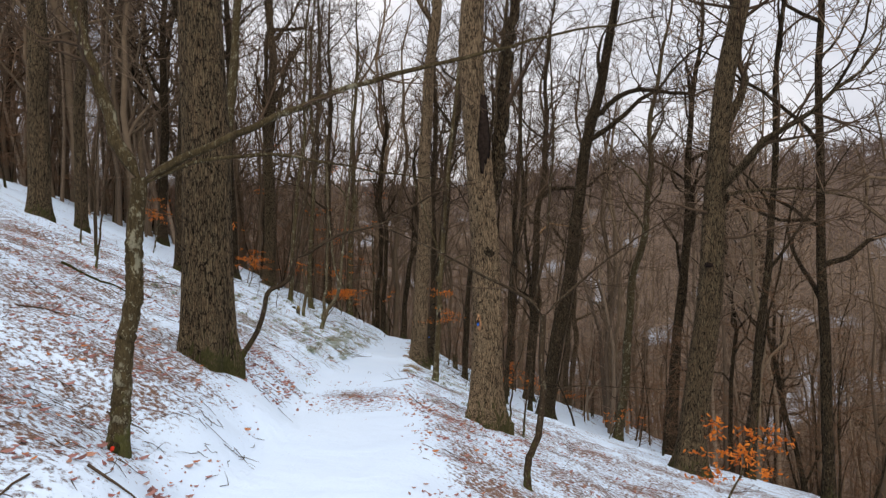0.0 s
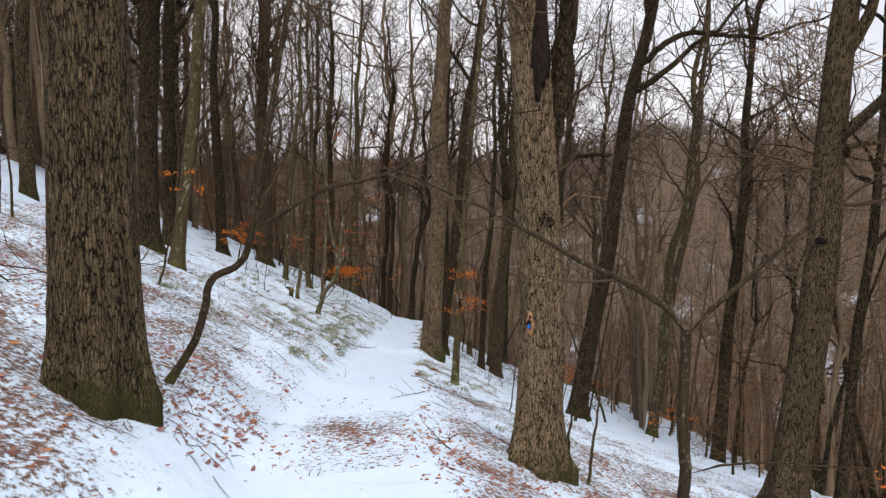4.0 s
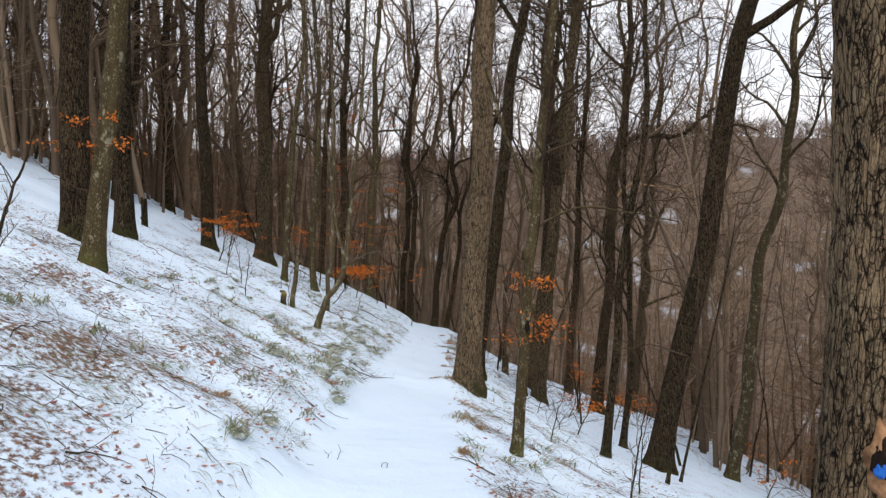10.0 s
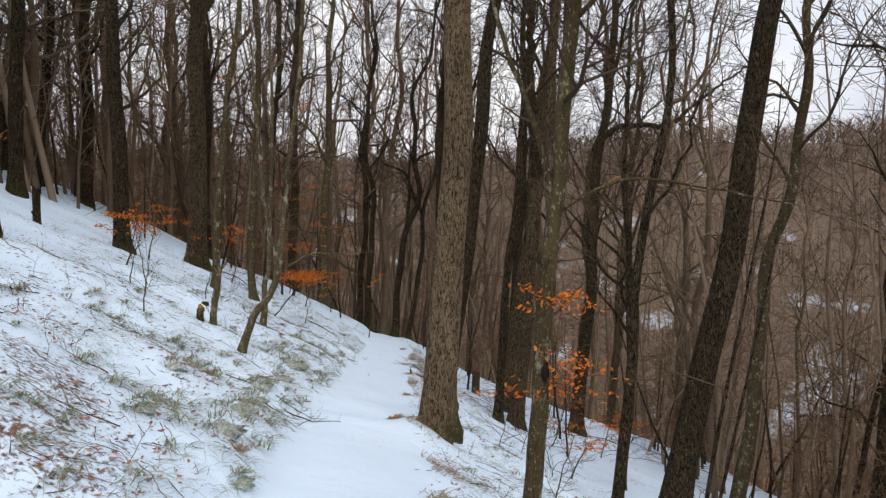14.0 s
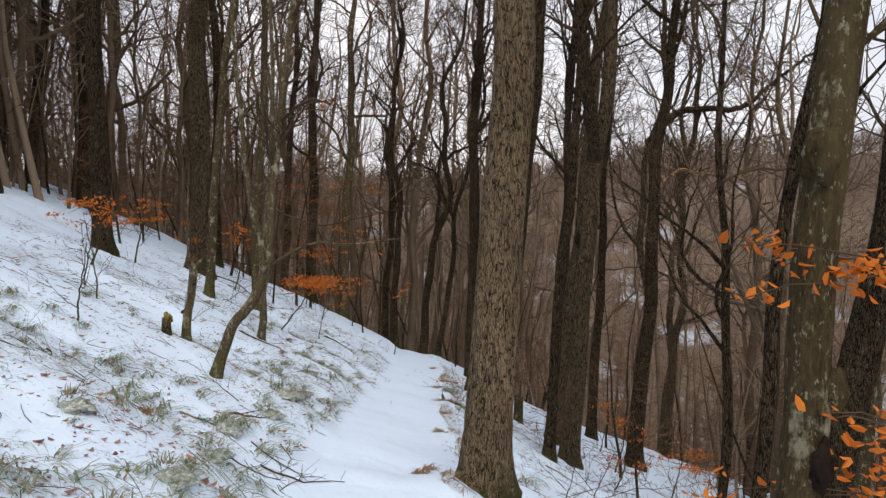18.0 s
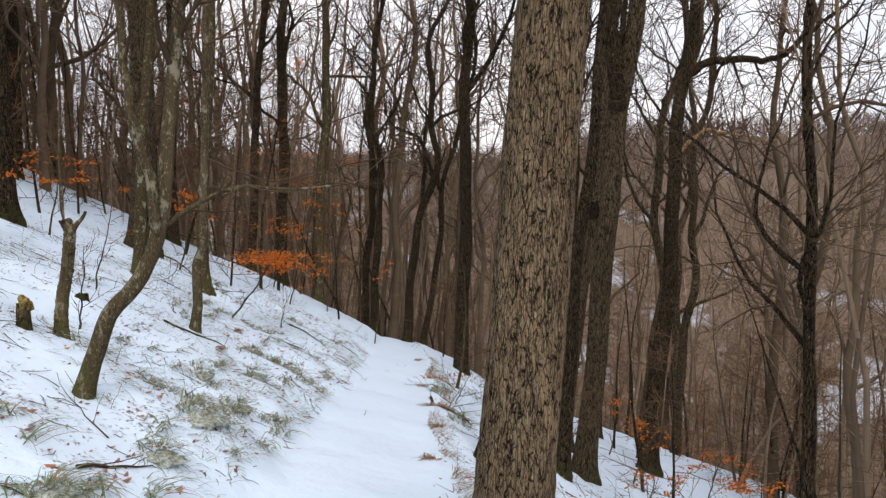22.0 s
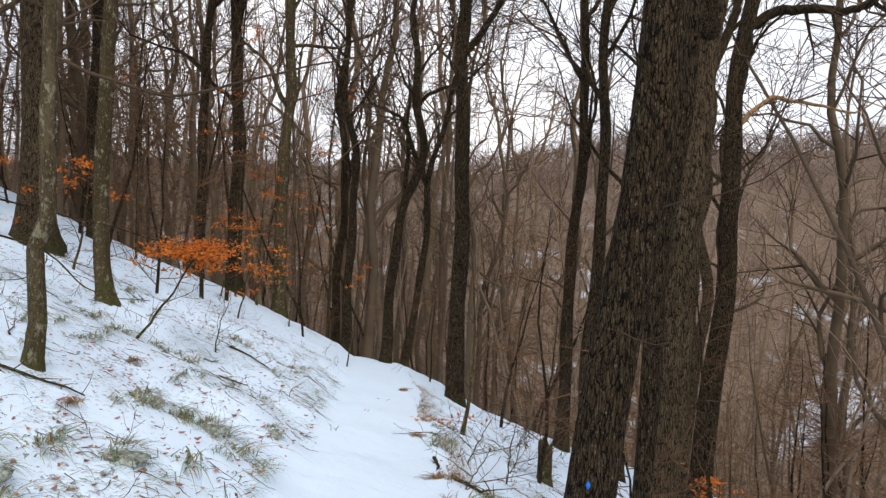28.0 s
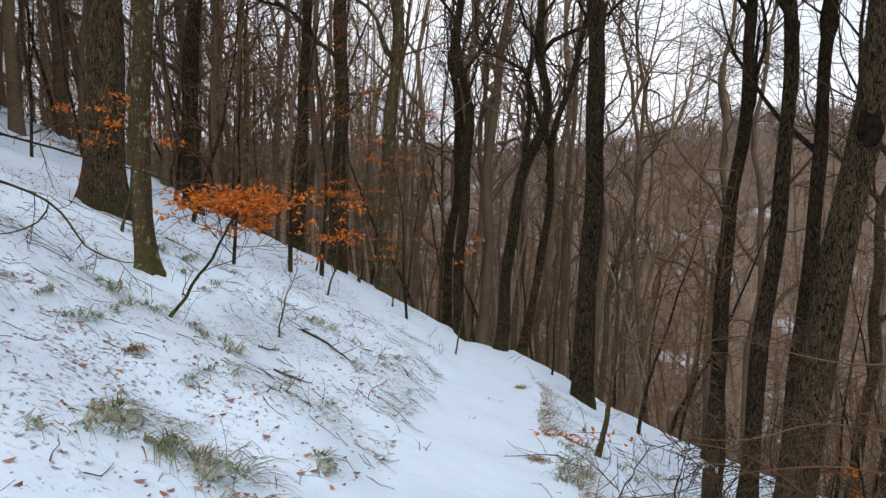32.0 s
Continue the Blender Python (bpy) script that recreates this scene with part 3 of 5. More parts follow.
def add_limb(top, knots, r0, r1, mat, seed, twigs=6, reach=0.5, name="limb", levels=2, label=""):
    """A limb of its own shape on a tree, in the tree's own metres, with side twigs."""
    rng = np.random.default_rng(seed)
    ln = sum(math.dist(a, b) for a, b in zip(knots, knots[1:]))
    pts = curve_line(knots, max(8, int(ln * 7)), r0 * 0.25, rng)
    rad = r0 + (r1 - r0) * np.linspace(0, 1, len(pts)) ** 0.8
    rad[0] *= 0.15
    q = Quads()
    q.tube(pts, rad, 8)
    limb = child(name, q.mesh(name, BARK_STEM if mat is BARK_DARK and r0 < 0.05 else mat), top, label)
    if twigs:
        c = Quads()
        ramify(c, pts, rad, rng, twigs, reach, levels, 0.0018, 0.03, 3, 0.15)
        tagged(child("twig_spray", c.mesh("twig_spray", TWIG), limb), kind="stuff")
    return limb


def stem_sapling(label, x, y, knots, r0, r1, mat, seed, twigs=8, reach=0.7, name="sapling", limbs=(), levels=2):
    """A young stem that follows a few knots from its foot, with limbs of their own shape."""
    top = tagged(new(name), label, "young tree")
    top.location = (x, y, gz(x, y) - 0.02)
    rng = np.random.default_rng(seed)
    k = [(-knots[0][0] * 0.2, 0, -0.25), (0, 0, 0)] + list(knots)
    pts = curve_line(k, 90, r0 * 0.05, rng)
    z = pts[:, 2]
    for axis in (0, 1):
        crook = np.cumsum(rng.normal(0, 1, 90))
        crook -= np.linspace(crook[0], crook[-1], 90)
        crook = np.convolve(crook, np.ones(5) / 5, "same") * np.clip(np.arange(90) / 25, 0, 1) * np.clip((89 - np.arange(90)) / 25, 0, 1)
        pts[:, axis] += crook * (0.004 if r0 < 0.03 else 0.002)
    rad = (r0 + (r1 - r0) * np.linspace(0, 1, len(pts)) ** 0.9) * (1 + 0.38 * np.exp(-np.clip(z, 0, None) / (r0 * 1.8)))
    q = Quads()
    q.tube(pts, rad, 10)
    mat = BARK_STEM if mat is BARK_DARK else mat
    child("trunk", q.mesh("trunk", mat), top)
    c = Quads()
    ramify(c, pts, rad, rng, twigs, reach, levels, 0.0022, 0.05, 3, 0.3)
    tagged(child("crown", c.mesh("crown", TWIG), top), kind="stuff")
    for n_, (lk, a, b, tw) in enumerate(limbs):
        add_limb(top, lk, a, b, mat, seed + 50 + n_, tw, 0.45)
    return top


def leaf_spray(top, centre, size, count, seed, leaf=0.055, layers=3):
    """Dry leaves kept on flat layered twigs."""
    rng = np.random.default_rng(seed)
    q, tw = Quads(), Quads()
    cx, cy, cz = centre
    sx, sy, sz = size
    stems = max(3, count // 14)
    for k in range(stems):
        lz = cz + sz * (rng.integers(0, layers) / max(1, layers - 1) - 0.5) + rng.normal(0, 0.02)
        a, b = rng.normal(0, 0.45, 2), rng.normal(0, 0.5, 2)
        p0 = np.array((cx + a[0] * sx * 0.5, cy + a[1] * sy, lz))
        p1 = p0 + np.array((b[0] * sx * 0.7, b[1] * sy * 0.7, rng.normal(0, 0.03)))
        tw.tube(np.array([p0, (p0 + p1) / 2 + (0, 0, 0.015), p1]), [0.003, 0.0025, 0.0015], 3)
        for j in range(14):
            t = rng.random()
            add_leaf(q, p0 + (p1 - p0) * t + rng.normal(0, 1, 3) * (0.05, 0.05, 0.018), leaf * (0.6 + 0.7 * rng.random()), rng, 0.3, 0.85)
    tagged(child("foliage", q.mesh("foliage", LEAF_ORANGE, False), top, "dry orange leaves"), kind="stuff")
    tagged(child("twig_spray", tw.mesh("twig_spray", TWIG), top), kind="stuff")


def blob(radius, squash=(1, 1, 1), rough=0.25, seed=0, sub=3):
    bm = bmesh.new()
    bmesh.ops.create_icosphere(bm, subdivisions=sub, radius=1.0)
    for v in bm.verts:
        n = noise.noise(v.co * 1.7 + Vector((seed, 0, 0))) + 0.5 * noise.noise(v.co * 4.3 + Vector((0, seed, 0)))
        v.co *= radius * (1 + rough * n)
        v.co.x *= squash[0]
        v.co.y *= squash[1]
        v.co.z *= squash[2]
    return bm


def place(bm, x, y, z, rz=0.0, rx=0.0, ry=0.0):
    bmesh.ops.transform(bm, matrix=Matrix.Translation((x, y, z)) @ Euler((rx, ry, rz)).to_matrix().to_4x4(), verts=bm.verts)
    return bm


# ---- the ground, one sheet to the horizon ----
def grid_lines(dense_lo, dense_hi, step, lo, hi, grow=1.13):
    mid = list(np.arange(dense_lo, dense_hi + 1e-6, step))
    s, v, right = step, mid[-1], []
    while v < hi:
        s *= grow
        v += s
        right.append(v)
    s, v, left = step, mid[0], []
    while v > lo:
        s *= grow
        v -= s
        left.append(v)
    return np.array(left[::-1] + mid + right)


def build_ground():
    xs, ys = grid_lines(-6.5, 4.5, 0.11, -1500, 1500, 1.10), grid_lines(-0.5, 29.0, 0.12, -1500, 1800, 1.08)
    gx, gy = np.meshgrid(xs, ys)
    z = land(gx, gy)
    flat_x, flat_y = gx.ravel(), gy.ravel()
    z = z.ravel()
    rr = np.hypot(flat_x, flat_y - 12)
    for i in np.nonzero(rr < 60)[0]:
        z[i] += bumps(flat_x[i], flat_y[i])
    nx, ny = len(xs), len(ys)
    i = (np.arange(ny - 1)[:, None] * nx + np.arange(nx - 1)[None]).ravel()
    m = bpy.data.meshes.new("ground")
    m.from_pydata(np.stack([flat_x, flat_y, z], 1), [], np.stack([i, i + 1, i + nx + 1, i + nx], 1))
    m.shade_smooth()
    u = flat_x - path_x(flat_y)
    thin = sstep(0.5, 1.5, -u) * 0.75 + sstep(0.45, 1.0, u) * 0.75
    patch = np.exp(-((flat_y - 8.6) / 1.3) ** 2 - ((u - 0.1) / 0.9) ** 2)
    thin = np.maximum(thin, patch * 0.8)
    thin *= 1.28 - 0.61 * sstep(9, 20, flat_y)
    bare = np.maximum(sstep(26, 60, flat_x), sstep(46, 62, flat_y))
    bare = np.maximum(bare, sstep(9, 16, u) * 0.8)
    for name, val in (("thin_snow", thin), ("bare_floor", np.clip(bare, 0, 1))):
        a = m.attributes.new(name, "FLOAT", "POINT")
        a.data.foreach_set("value", val.astype(np.float32))
    m.materials.append(SNOW_GROUND)
    return tagged(new("ground", m), "snow-covered wooded hillside with a footpath cut along it", "ground", kind="structure")


build_ground()


# ---- trees beside the path, from its beginning on ----

t = stem_sapling("young hornbeam with a red-marked cut at its foot", -1.97, 4.05, [(0.02, 0, 0.28), (0.05, 0, 0.62), (0.11, 0.01, 0.95), (0.12, 0.01, 1.25), (0.17, 0.02, 1.66)], 0.060, 0.046, BARK_BEECH, 16, 0, 0.5, "tree",
                 [([(0.17, 0.02, 1.64), (0.03, 0.05, 1.88), (-0.11, 0.08, 2.25), (-0.25, 0.1, 2.7), (-0.4, 0.0, 3.6), (-0.35, 0.1, 5.0)], 0.046, 0.006, 9),
                  ([(0.17, 0.02, 1.64), (0.46, 0.03, 1.80), (0.82, 0.06, 1.97), (1.3, 0.1, 2.18), (1.8, 0.2, 2.34), (2.7, 0.4, 2.6), (3.4, 0.5, 2.75)], 0.028, 0.004, 12),
                  ([(0.18, 0.02, 1.62), (0.5, 0.05, 1.78), (0.9, 0.1, 1.82), (1.5, 0.2, 1.72), (2.0, 0.25, 1.66)], 0.016, 0.003, 9)])
part("cut_mark", place(blob(0.02, (0.9, 0.35, 1.0), 0.35, 3, 2), 0.015, -0.088, 0.06), RED_PAINT, t, "red-painted sawn stub")
part("stub_rim", place(blob(0.042, (0.8, 0.6, 1.0), 0.3, 5, 2), 0.015, -0.070, 0.06), BARK_DARK, t, "dark bark rim round the cut")

big_oak = tree("grey-brown oak with a mossy flared foot beside the path", -2.42, 6.95, 0.57, 17, (0.006, 0), BARK_MID, 11, fine=True, limbs=9, flare=0.22, low=4, reach=5.0)

stem_sapling("crooked dark sapling leaning over the slope", -2.36, 7.82, [(0.10, 0.01, 0.14), (0.23, 0.02, 0.36), (0.30, 0.03, 0.58), (0.32, 0.03, 0.74), (0.38, 0.04, 0.82), (0.53, 0.05, 0.87), (0.61, 0.06, 0.95), (0.67, 0.06, 1.18), (0.72, 0.08, 1.6), (0.80, 0.1, 2.0), (0.95, 0.15, 2.9), (0.9, 0.3, 4.2)],
             0.034, 0.012, BARK_DARK, 21, 10, 0.6, "sapling",
             [([(0.67, 0.06, 1.17), (0.84, 0.02, 1.24), (1.08, 0.0, 1.42), (1.26, 0.0, 1.49), (1.55, 0.02, 1.52), (1.9, 0.05, 1.70), (2.4, 0.1, 2.0), (2.8, 0.2, 2.05)], 0.022, 0.004, 10)])

waymark_oak = tree("straight oak with pale furrowed bark and a blue waymark", 0.56, 8.93, 0.46, 16, (0.01, 0), BARK_OAK, 12, fine=True, reach=5.5, relief=0.016, limbs=9,
                   via=((2.2, 0.03, 0), (3.4, -0.06, 0), (4.6, -0.16, 0), (6.0, -0.2, 0)), flare=0.55)
patch("bark_wound", waymark_oak, 1.38, 220, (0.038, 0.018, 0.092), WOUND, 8, "bare orange wood where bark is lost", -0.006, 0.8)
patch("wound_hollow", waymark_oak, 1.39, 220, (0.02, 0.02, 0.055), HOLLOW, 9, "dark hollow in the wound", 0.004, 0.7)
patch("waymark", waymark_oak, 1.355, 220, (0.015, 0.010, 0.027), BLUE_PAINT, 10, "blue paint mark", 0.014)
patch("knot", waymark_oak, 2.28, 166, (0.06, 0.03, 0.055), BARK_DARK, 11, "dark burr on the bark", 0.0, 0.7)
patch("hollow", waymark_oak, 3.8, 150, (0.085, 0.03, 0.45), HOLLOW, 12, "dark rotten hollow where a stem broke off", -0.006, 0.5)
add_limb(waymark_oak, [(0.1, 0.05, 2.9), (0.2, 0.06, 3.6), (0.26, 0.1, 4.6), (0.5, 0.2, 6.5), (0.9, 0.3, 9.0)], 0.11, 0.02, BARK_DARK, 31, 9, 1.4)
part("snow_clump", place(blob(0.11, (0.9, 0.9, 0.9), 0.5, 33), -0.27, -0.05, 0.03), SNOW, waymark_oak, "snow drifted against the trunk")

stem_sapling("forked dark sapling with long crooked limbs below the path", 0.76, 6.01, [(0.0, 0, 0.21), (0.015, 0.01, 0.31), (0.115, 0.02, 0.49), (0.155, 0.05, 0.75), (0.165, 0.06, 0.91), (0.135, 0.07, 1.1), (0.135, 0.09, 1.34), (0.145, 0.11, 1.58)], 0.034, 0.026, BARK_DARK, 22, 0, 0.4, "sapling",
             [([(0.145, 0.11, 1.56), (0.095, 0.11, 1.64), (0.075, 0.12, 1.71), (-0.075, 0.12, 1.78), (-0.2, 0.12, 1.83), (-0.42, 0.13, 1.94), (-0.62, 0.13, 2.06), (-0.9, 0.15, 2.2), (-1.3, 0.2, 2.36)], 0.02, 0.004, 8),
              ([(0.08, 0.12, 1.70), (0.095, 0.13, 1.85), (0.105, 0.14, 1.98), (0.155, 0.15, 2.08), (0.175, 0.16, 2.23), (0.195, 0.18, 2.4), (0.25, 0.25, 3.2), (0.2, 0.3, 4.2)], 0.02, 0.006, 9),
              ([(0.15, 0.11, 1.56), (0.235, 0.12, 1.66), (0.325, 0.13, 1.74), (0.425, 0.13, 1.82), (0.555, 0.15, 1.94), (0.9, 0.2, 2.2), (1.4, 0.3, 2.5)], 0.016, 0.004, 8),
              ([(0.16, 0.06, 0.88), (0.24, 0.06, 0.93), (0.5, 0.05, 0.95), (1.1, 0.0, 0.93), (1.6, 0.05, 0.9)], 0.007, 0.002, 4)])

t = tree("tall rough-barked oak below the path", 4.36, 11.9, 0.53, 17, (0.085, 0), BARK_MID, 17, limbs=9, arms=((4.2, 120, 2.0, 15, 0.03), (4.9, 100, 3.0, 10, 0.04), (4.6, 250, 2.2, 20, 0.03)), low=8, flare=0.6, fine=True, reach=6.5)
patch("burr", t, 3.75, 215, (0.07, 0.06, 0.045), HOLLOW, 41, "dark bracket on the trunk", 0.02)
patch("burr", t, 4.9, 130, (0.07, 0.05, 0.07), BARK_DARK, 42, "knobbly burr", 0.01)

t = tree("slender dark tree below the path", 6.6, 14.4, 0.22, 14, (0.05, 0), BARK_DARK, 18, limbs=10, low=5)
t = stem_sapling("beech sapling with dry orange leaves below the path", 3.15, 7.6, [(0.1, 0, 0.4), (0.3, 0, 0.9), (0.5, 0.1, 1.5)], 0.018, 0.004, BARK_BEECH, 23, 8, 0.5)
leaf_spray(t, (0.25, 0.0, 0.85), (1.0, 0.5, 0.5), 330, 5, 0.065)

t = tree("leaning dark oak with a mossy foot below the path", 2.95, 19.6, 0.50, 18, (0.155, 0), BARK_DARK, 15, fine=True, reach=7.0, limbs=8, flare=0.5, low=3)
add_limb(t, [(1.35, 0, 8.6), (1.9, 0, 9.2), (2.6, 0.1, 9.5), (4.2, 0.1, 9.35), (5.6, 0.2, 9.8), (6.8, 0.3, 10.1)], 0.09, 0.015, BARK_DARK, 34, 12, 1.2)
add_limb(t, [(0.95, 0, 6.4), (1.15, -0.1, 6.5), (1.5, -0.2, 6.35)], 0.03, 0.012, BARK_DARK, 35, 3, 0.4)

t = stem_sapling("young mossy tree holding sprays of orange leaves", -0.16, 13.83, [(0.03, 0, 0.56), (0.07, 0.02, 1.16), (0.085, 0.03, 1.85), (0.15, 0.05, 2.49), (0.18, 0.06, 3.12), (0.3, 0.1, 4.6), (0.55, 0.1, 7.0), (0.7, 0.2, 9.5)], 0.064, 0.02, BARK_BEECH, 25, 14, 1.3, "tree",
                 [([(0.14, 0.04, 2.42), (-0.02, 0.05, 2.95), (-0.2, 0.08, 3.4), (-0.45, 0.1, 4.2)], 0.028, 0.008, 6), ([(0.14, 0.05, 2.35), (0.3, 0.05, 2.5), (0.6, 0.1, 2.62), (1.1, 0.1, 2.55), (1.7, 0.1, 2.45)], 0.016, 0.004, 7)])
leaf_spray(t, (0.16, -0.02, 1.86), (0.36, 0.15, 0.05), 150, 6, 0.036, 2)
leaf_spray(t, (0.32, 0.0, 1.40), (0.36, 0.2, 0.14), 130, 7, 0.036, 3)
leaf_spray(t, (0.1, 0.0, 1.26), (0.5, 0.2, 0.06), 70, 8, 0.036, 2)
part("burl", place(blob(0.055, (0.8, 0.7, 1.2), 0.5, 301, 3), 0.06, -0.03, 2.12), BARK_BEECH, t, "mossy burl")
part("burl", place(blob(0.045, (0.8, 0.7, 1.4), 0.5, 302, 3), 0.12, 0.0, 1.55), BARK_BEECH, t, "mossy burl")
part("wound", place(blob(0.032, (0.7, 0.5, 1.9), 0.5, 303, 3), 0.085, -0.045, 1.38), HOLLOW, t, "dark open wound")

path_oak = tree("stout pale oak standing at the edge of the path", -0.68, 18.24, 0.475, 18, (0.045, 0), BARK_PALE, 13, fine=True, reach=6.5, relief=0.015, flare=0.42)
tree("young crooked tree with many side branches below the path", 1.66, 18.1, 0.17, 11, (0.03, 0), BARK_DARK, 26, clear=3.0, limbs=11, via=((0.8, 0.05, 0), (2.0, 0.18, 0), (3.0, 0.12, 0), (5, 0.35, 0)), low=8)
tree("thin young stem below the path", 2.55, 17.6, 0.07, 6, (0.12, 0), BARK_DARK, 27, clear=1.5, limbs=7, low=3)
tree("thin young stem below the path", 2.95, 18.2, 0.06, 5, (0.16, 0), BARK_DARK, 28, clear=1.5, limbs=6, low=3)
tree("greenish forked beech on the lower slope", 6.5, 25.0, 0.40, 17, (0.10, 0), BARK_BEECH, 29, clear=7.5, limbs=12, sway=0.02)
tree("dark branchy oak on the lower slope", 7.1, 21.0, 0.42, 15, (0.05, 0), BARK_DARK, 30, clear=5.0, limbs=12, low=4)

fork_oak = tree("dark oak forked high up below the path", 1.31, 25.5, 0.42, 17, (0.07, 0), BARK_MID, 32, fine=True, reach=7.5, limbs=8, clear=8)
add_limb(fork_oak, [(0.42, 0, 5.9), (0.30, 0.05, 6.8), (0.15, 0.1, 8.2), (0.1, 0.2, 11), (-0.4, 0.3, 14)], 0.16, 0.03, BARK_DARK, 36, 10, 1.8)
slim_oak = tree("slim dark oak below the path", 0.78, 24.5, 0.24, 14, (0.05, 0), BARK_DARK, 33, clear=6, limbs=9)
for n_, knots in enumerate(([(0.05, 0, 1.85), (-0.44, 0.12, 1.88), (-0.8, -0.15, 1.9), (-0.96, -0.29, 1.89), (-1.19, -0.44, 1.91), (-1.44, -0.58, 1.98)], [(0.03, 0, 1.3), (-0.46, 0.08, 1.41), (-0.72, -0.06, 1.51), (-0.94, -0.2, 1.64), (-1.13, -0.33, 1.76), (-1.43, -0.59, 1.83)],
                            [(0.03, 0, 1.25), (-0.45, 0.07, 1.35), (-0.73, -0.09, 1.58), (-1.02, -0.25, 1.79), (-1.46, -0.58, 1.96)], [(0.05, 0, 1.6), (-0.5, -0.1, 1.7), (-1.2, -0.3, 1.66)], [(0.05, 0, 2.3), (-0.5, -0.2, 2.3), (-1.1, -0.3, 2.45)])):
    add_limb(slim_oak, knots, 0.009, 0.002, RUST_TWIG, 180 + n_, 13, 0.45)
t = tree("dark oak with a long crooked arm below the path", 3.77, 29.9, 0.46, 18, (0.055, 0), BARK_DARK, 37, limbs=9, clear=9, sway=0.015, fine=True, reach=8.5)
add_limb(t, [(0.5, 0, 9.0), (1.0, 0, 9.35), (1.7, 0, 9.4), (2.5, 0, 9.35), (3.2, 0.1, 10.0), (4.2, 0.2, 10.8), (5.5, 0.3, 11.6)], 0.10, 0.02, BARK_DARK, 38, 12, 1.5)
add_limb(t, [(0.42, 0, 7.3), (0.6, -0.05, 7.6), (0.95, -0.1, 7.85), (1.6, -0.1, 7.75), (2.4, -0.1, 7.6), (3.0, 0, 7.9)], 0.055, 0.01, PALE_WOOD, 39, 6, 0.8)
tree("young dark tree with many crooked branches below the path", 2.80, 21.75, 0.18, 10, (0.02, 0), BARK_DARK, 40, clear=2.2, limbs=15, limb_len=0.34, via=((1.5, 0.12, 0), (2.5, 0.08, 0), (4.0, -0.05, 0), (5.5, -0.15, 0)), low=6)

leaning_oak = tree("leaning dark oak with a black mossy foot beside the path", -0.475, 21.98, 0.345, 17, (0.113, 0), BARK_DARK, 14, fine=True, reach=6.0, flare=0.55, relief=0.014, limbs=8, low=3)
patch("waymark", leaning_oak, 0.86, 205, (0.012, 0.007, 0.022), BLUE_PAINT, 54, "blue paint mark", 0.006)

t = tree("oak with a black knot hole and greenish bark", 1.33, 27.8, 0.44, 17, (0.098, 0), BARK_MID, 45, fine=True, reach=7.0, limbs=9, clear=8)
patch("knot_hole", t, 4.75, 190, (0.11, 0.03, 0.2), HOLLOW, 55, "black knot hole", -0.015, 0.35)

# ---- the uphill side ----
tree("broad grey oak high on the slope", -8.7, 14.7, 0.52, 18, (0.03, 0), BARK_MID, 60, limbs=9, low=3)
tree("grey oak high on the slope", -8.9, 16.8, 0.34, 16, (0.02, 0), BARK_MID, 61, limbs=9, low=3)
tree("dark twin-topped oak on the slope", -6.25, 16.4, 0.45, 17, (0.02, 0), BARK_DARK, 62, limbs=8, fine=True, reach=5.0, low=4, arms=((4.1, 80, 4.0, 70, 0.1),))
tree("dark oak standing behind its neighbour", -6.95, 19.1, 0.36, 17, (0.02, 0), BARK_DARK, 63, limbs=8, low=3)
t = tree("leaning mossy hornbeam on the slope", -4.95, 14.45, 0.26, 14, (0.13, 0), BARK_BEECH, 64, limbs=9, low=5)
leaf_spray(t, (0.4, -0.2, 1.5), (0.8, 0.4, 0.25), 90, 11, 0.05)
tree("straight dark oak on the slope", -7.7, 25.0, 0.38, 17, (-0.012, 0), BARK_DARK, 65, limbs=9, low=5, fine=True, reach=5.0)
t = tree("grand old oak with a dark flared foot on the slope", -7.5, 29.3, 0.60, 19, (0.02, 0), BARK_MID, 66, limbs=9, flare=0.6, low=5, fine=True, reach=5.0)
leaf_spray(t, (0.0, -0.7, 0.9), (0.9, 0.3, 0.9), 110, 12, 0.05)
t = tree("young tree with pale lichen on the slope", -5.56, 24.7, 0.20, 13, (0.08, 0), BARK_BEECH, 67, limbs=8, low=6)
add_limb(t, [(0.02, 0, 0.42), (0.2, 0.3, 0.30), (0.49, 0.36, 0.18), (0.72, 0.26, 0.0), (0.86, 0.12, -0.1), (1.06, 0.0, -0.16), (1.36, -0.11, -0.2), (1.67, -0.21, -0.2)], 0.013, 0.003, BARK_DARK, 170, 9, 0.4)
add_limb(t, [(0.02, 0, 0.75), (0.1, 0.5, 0.66), (0.65, 0.72, 0.5), (0.86, 0.84, 0.44), (1.27, 0.92, 0.3), (1.64, 1.0, 0.2)], 0.013, 0.003, BARK_DARK, 171, 9, 0.4)
add_limb(t, [(0.45, 0.36, 0.2), (0.5, 0.3, 0.1), (0.46, 0.1, -0.02), (0.42, -0.16, -0.04), (0.4, -0.4, 0.0)], 0.008, 0.003, BARK_DARK, 172, 6, 0.3)
tree("hornbeam with pale lichen at its foot on the slope", -5.15, 26.45, 0.21, 14, (0.012, 0), BARK_BEECH, 68, limbs=9, low=9, fine=True, reach=4.0, relief=0.004, via=((0.6, -0.05, 0), (1.6, -0.03, 0), (2.4, 0.06, 0)))
t = stem_sapling("crooked young tree with a reddish foot on the bank", -4.03, 22.77, [(0.05, 0, 0.35), (0.03, 0, 0.8), (0.13, 0, 1.05), (0.12, 0, 1.6), (0.16, 0, 2.4), (0.2, 0, 4), (0.1, 0.1, 7)], 0.062, 0.015, BARK_GREY, 69, 14, 1.0, "tree")
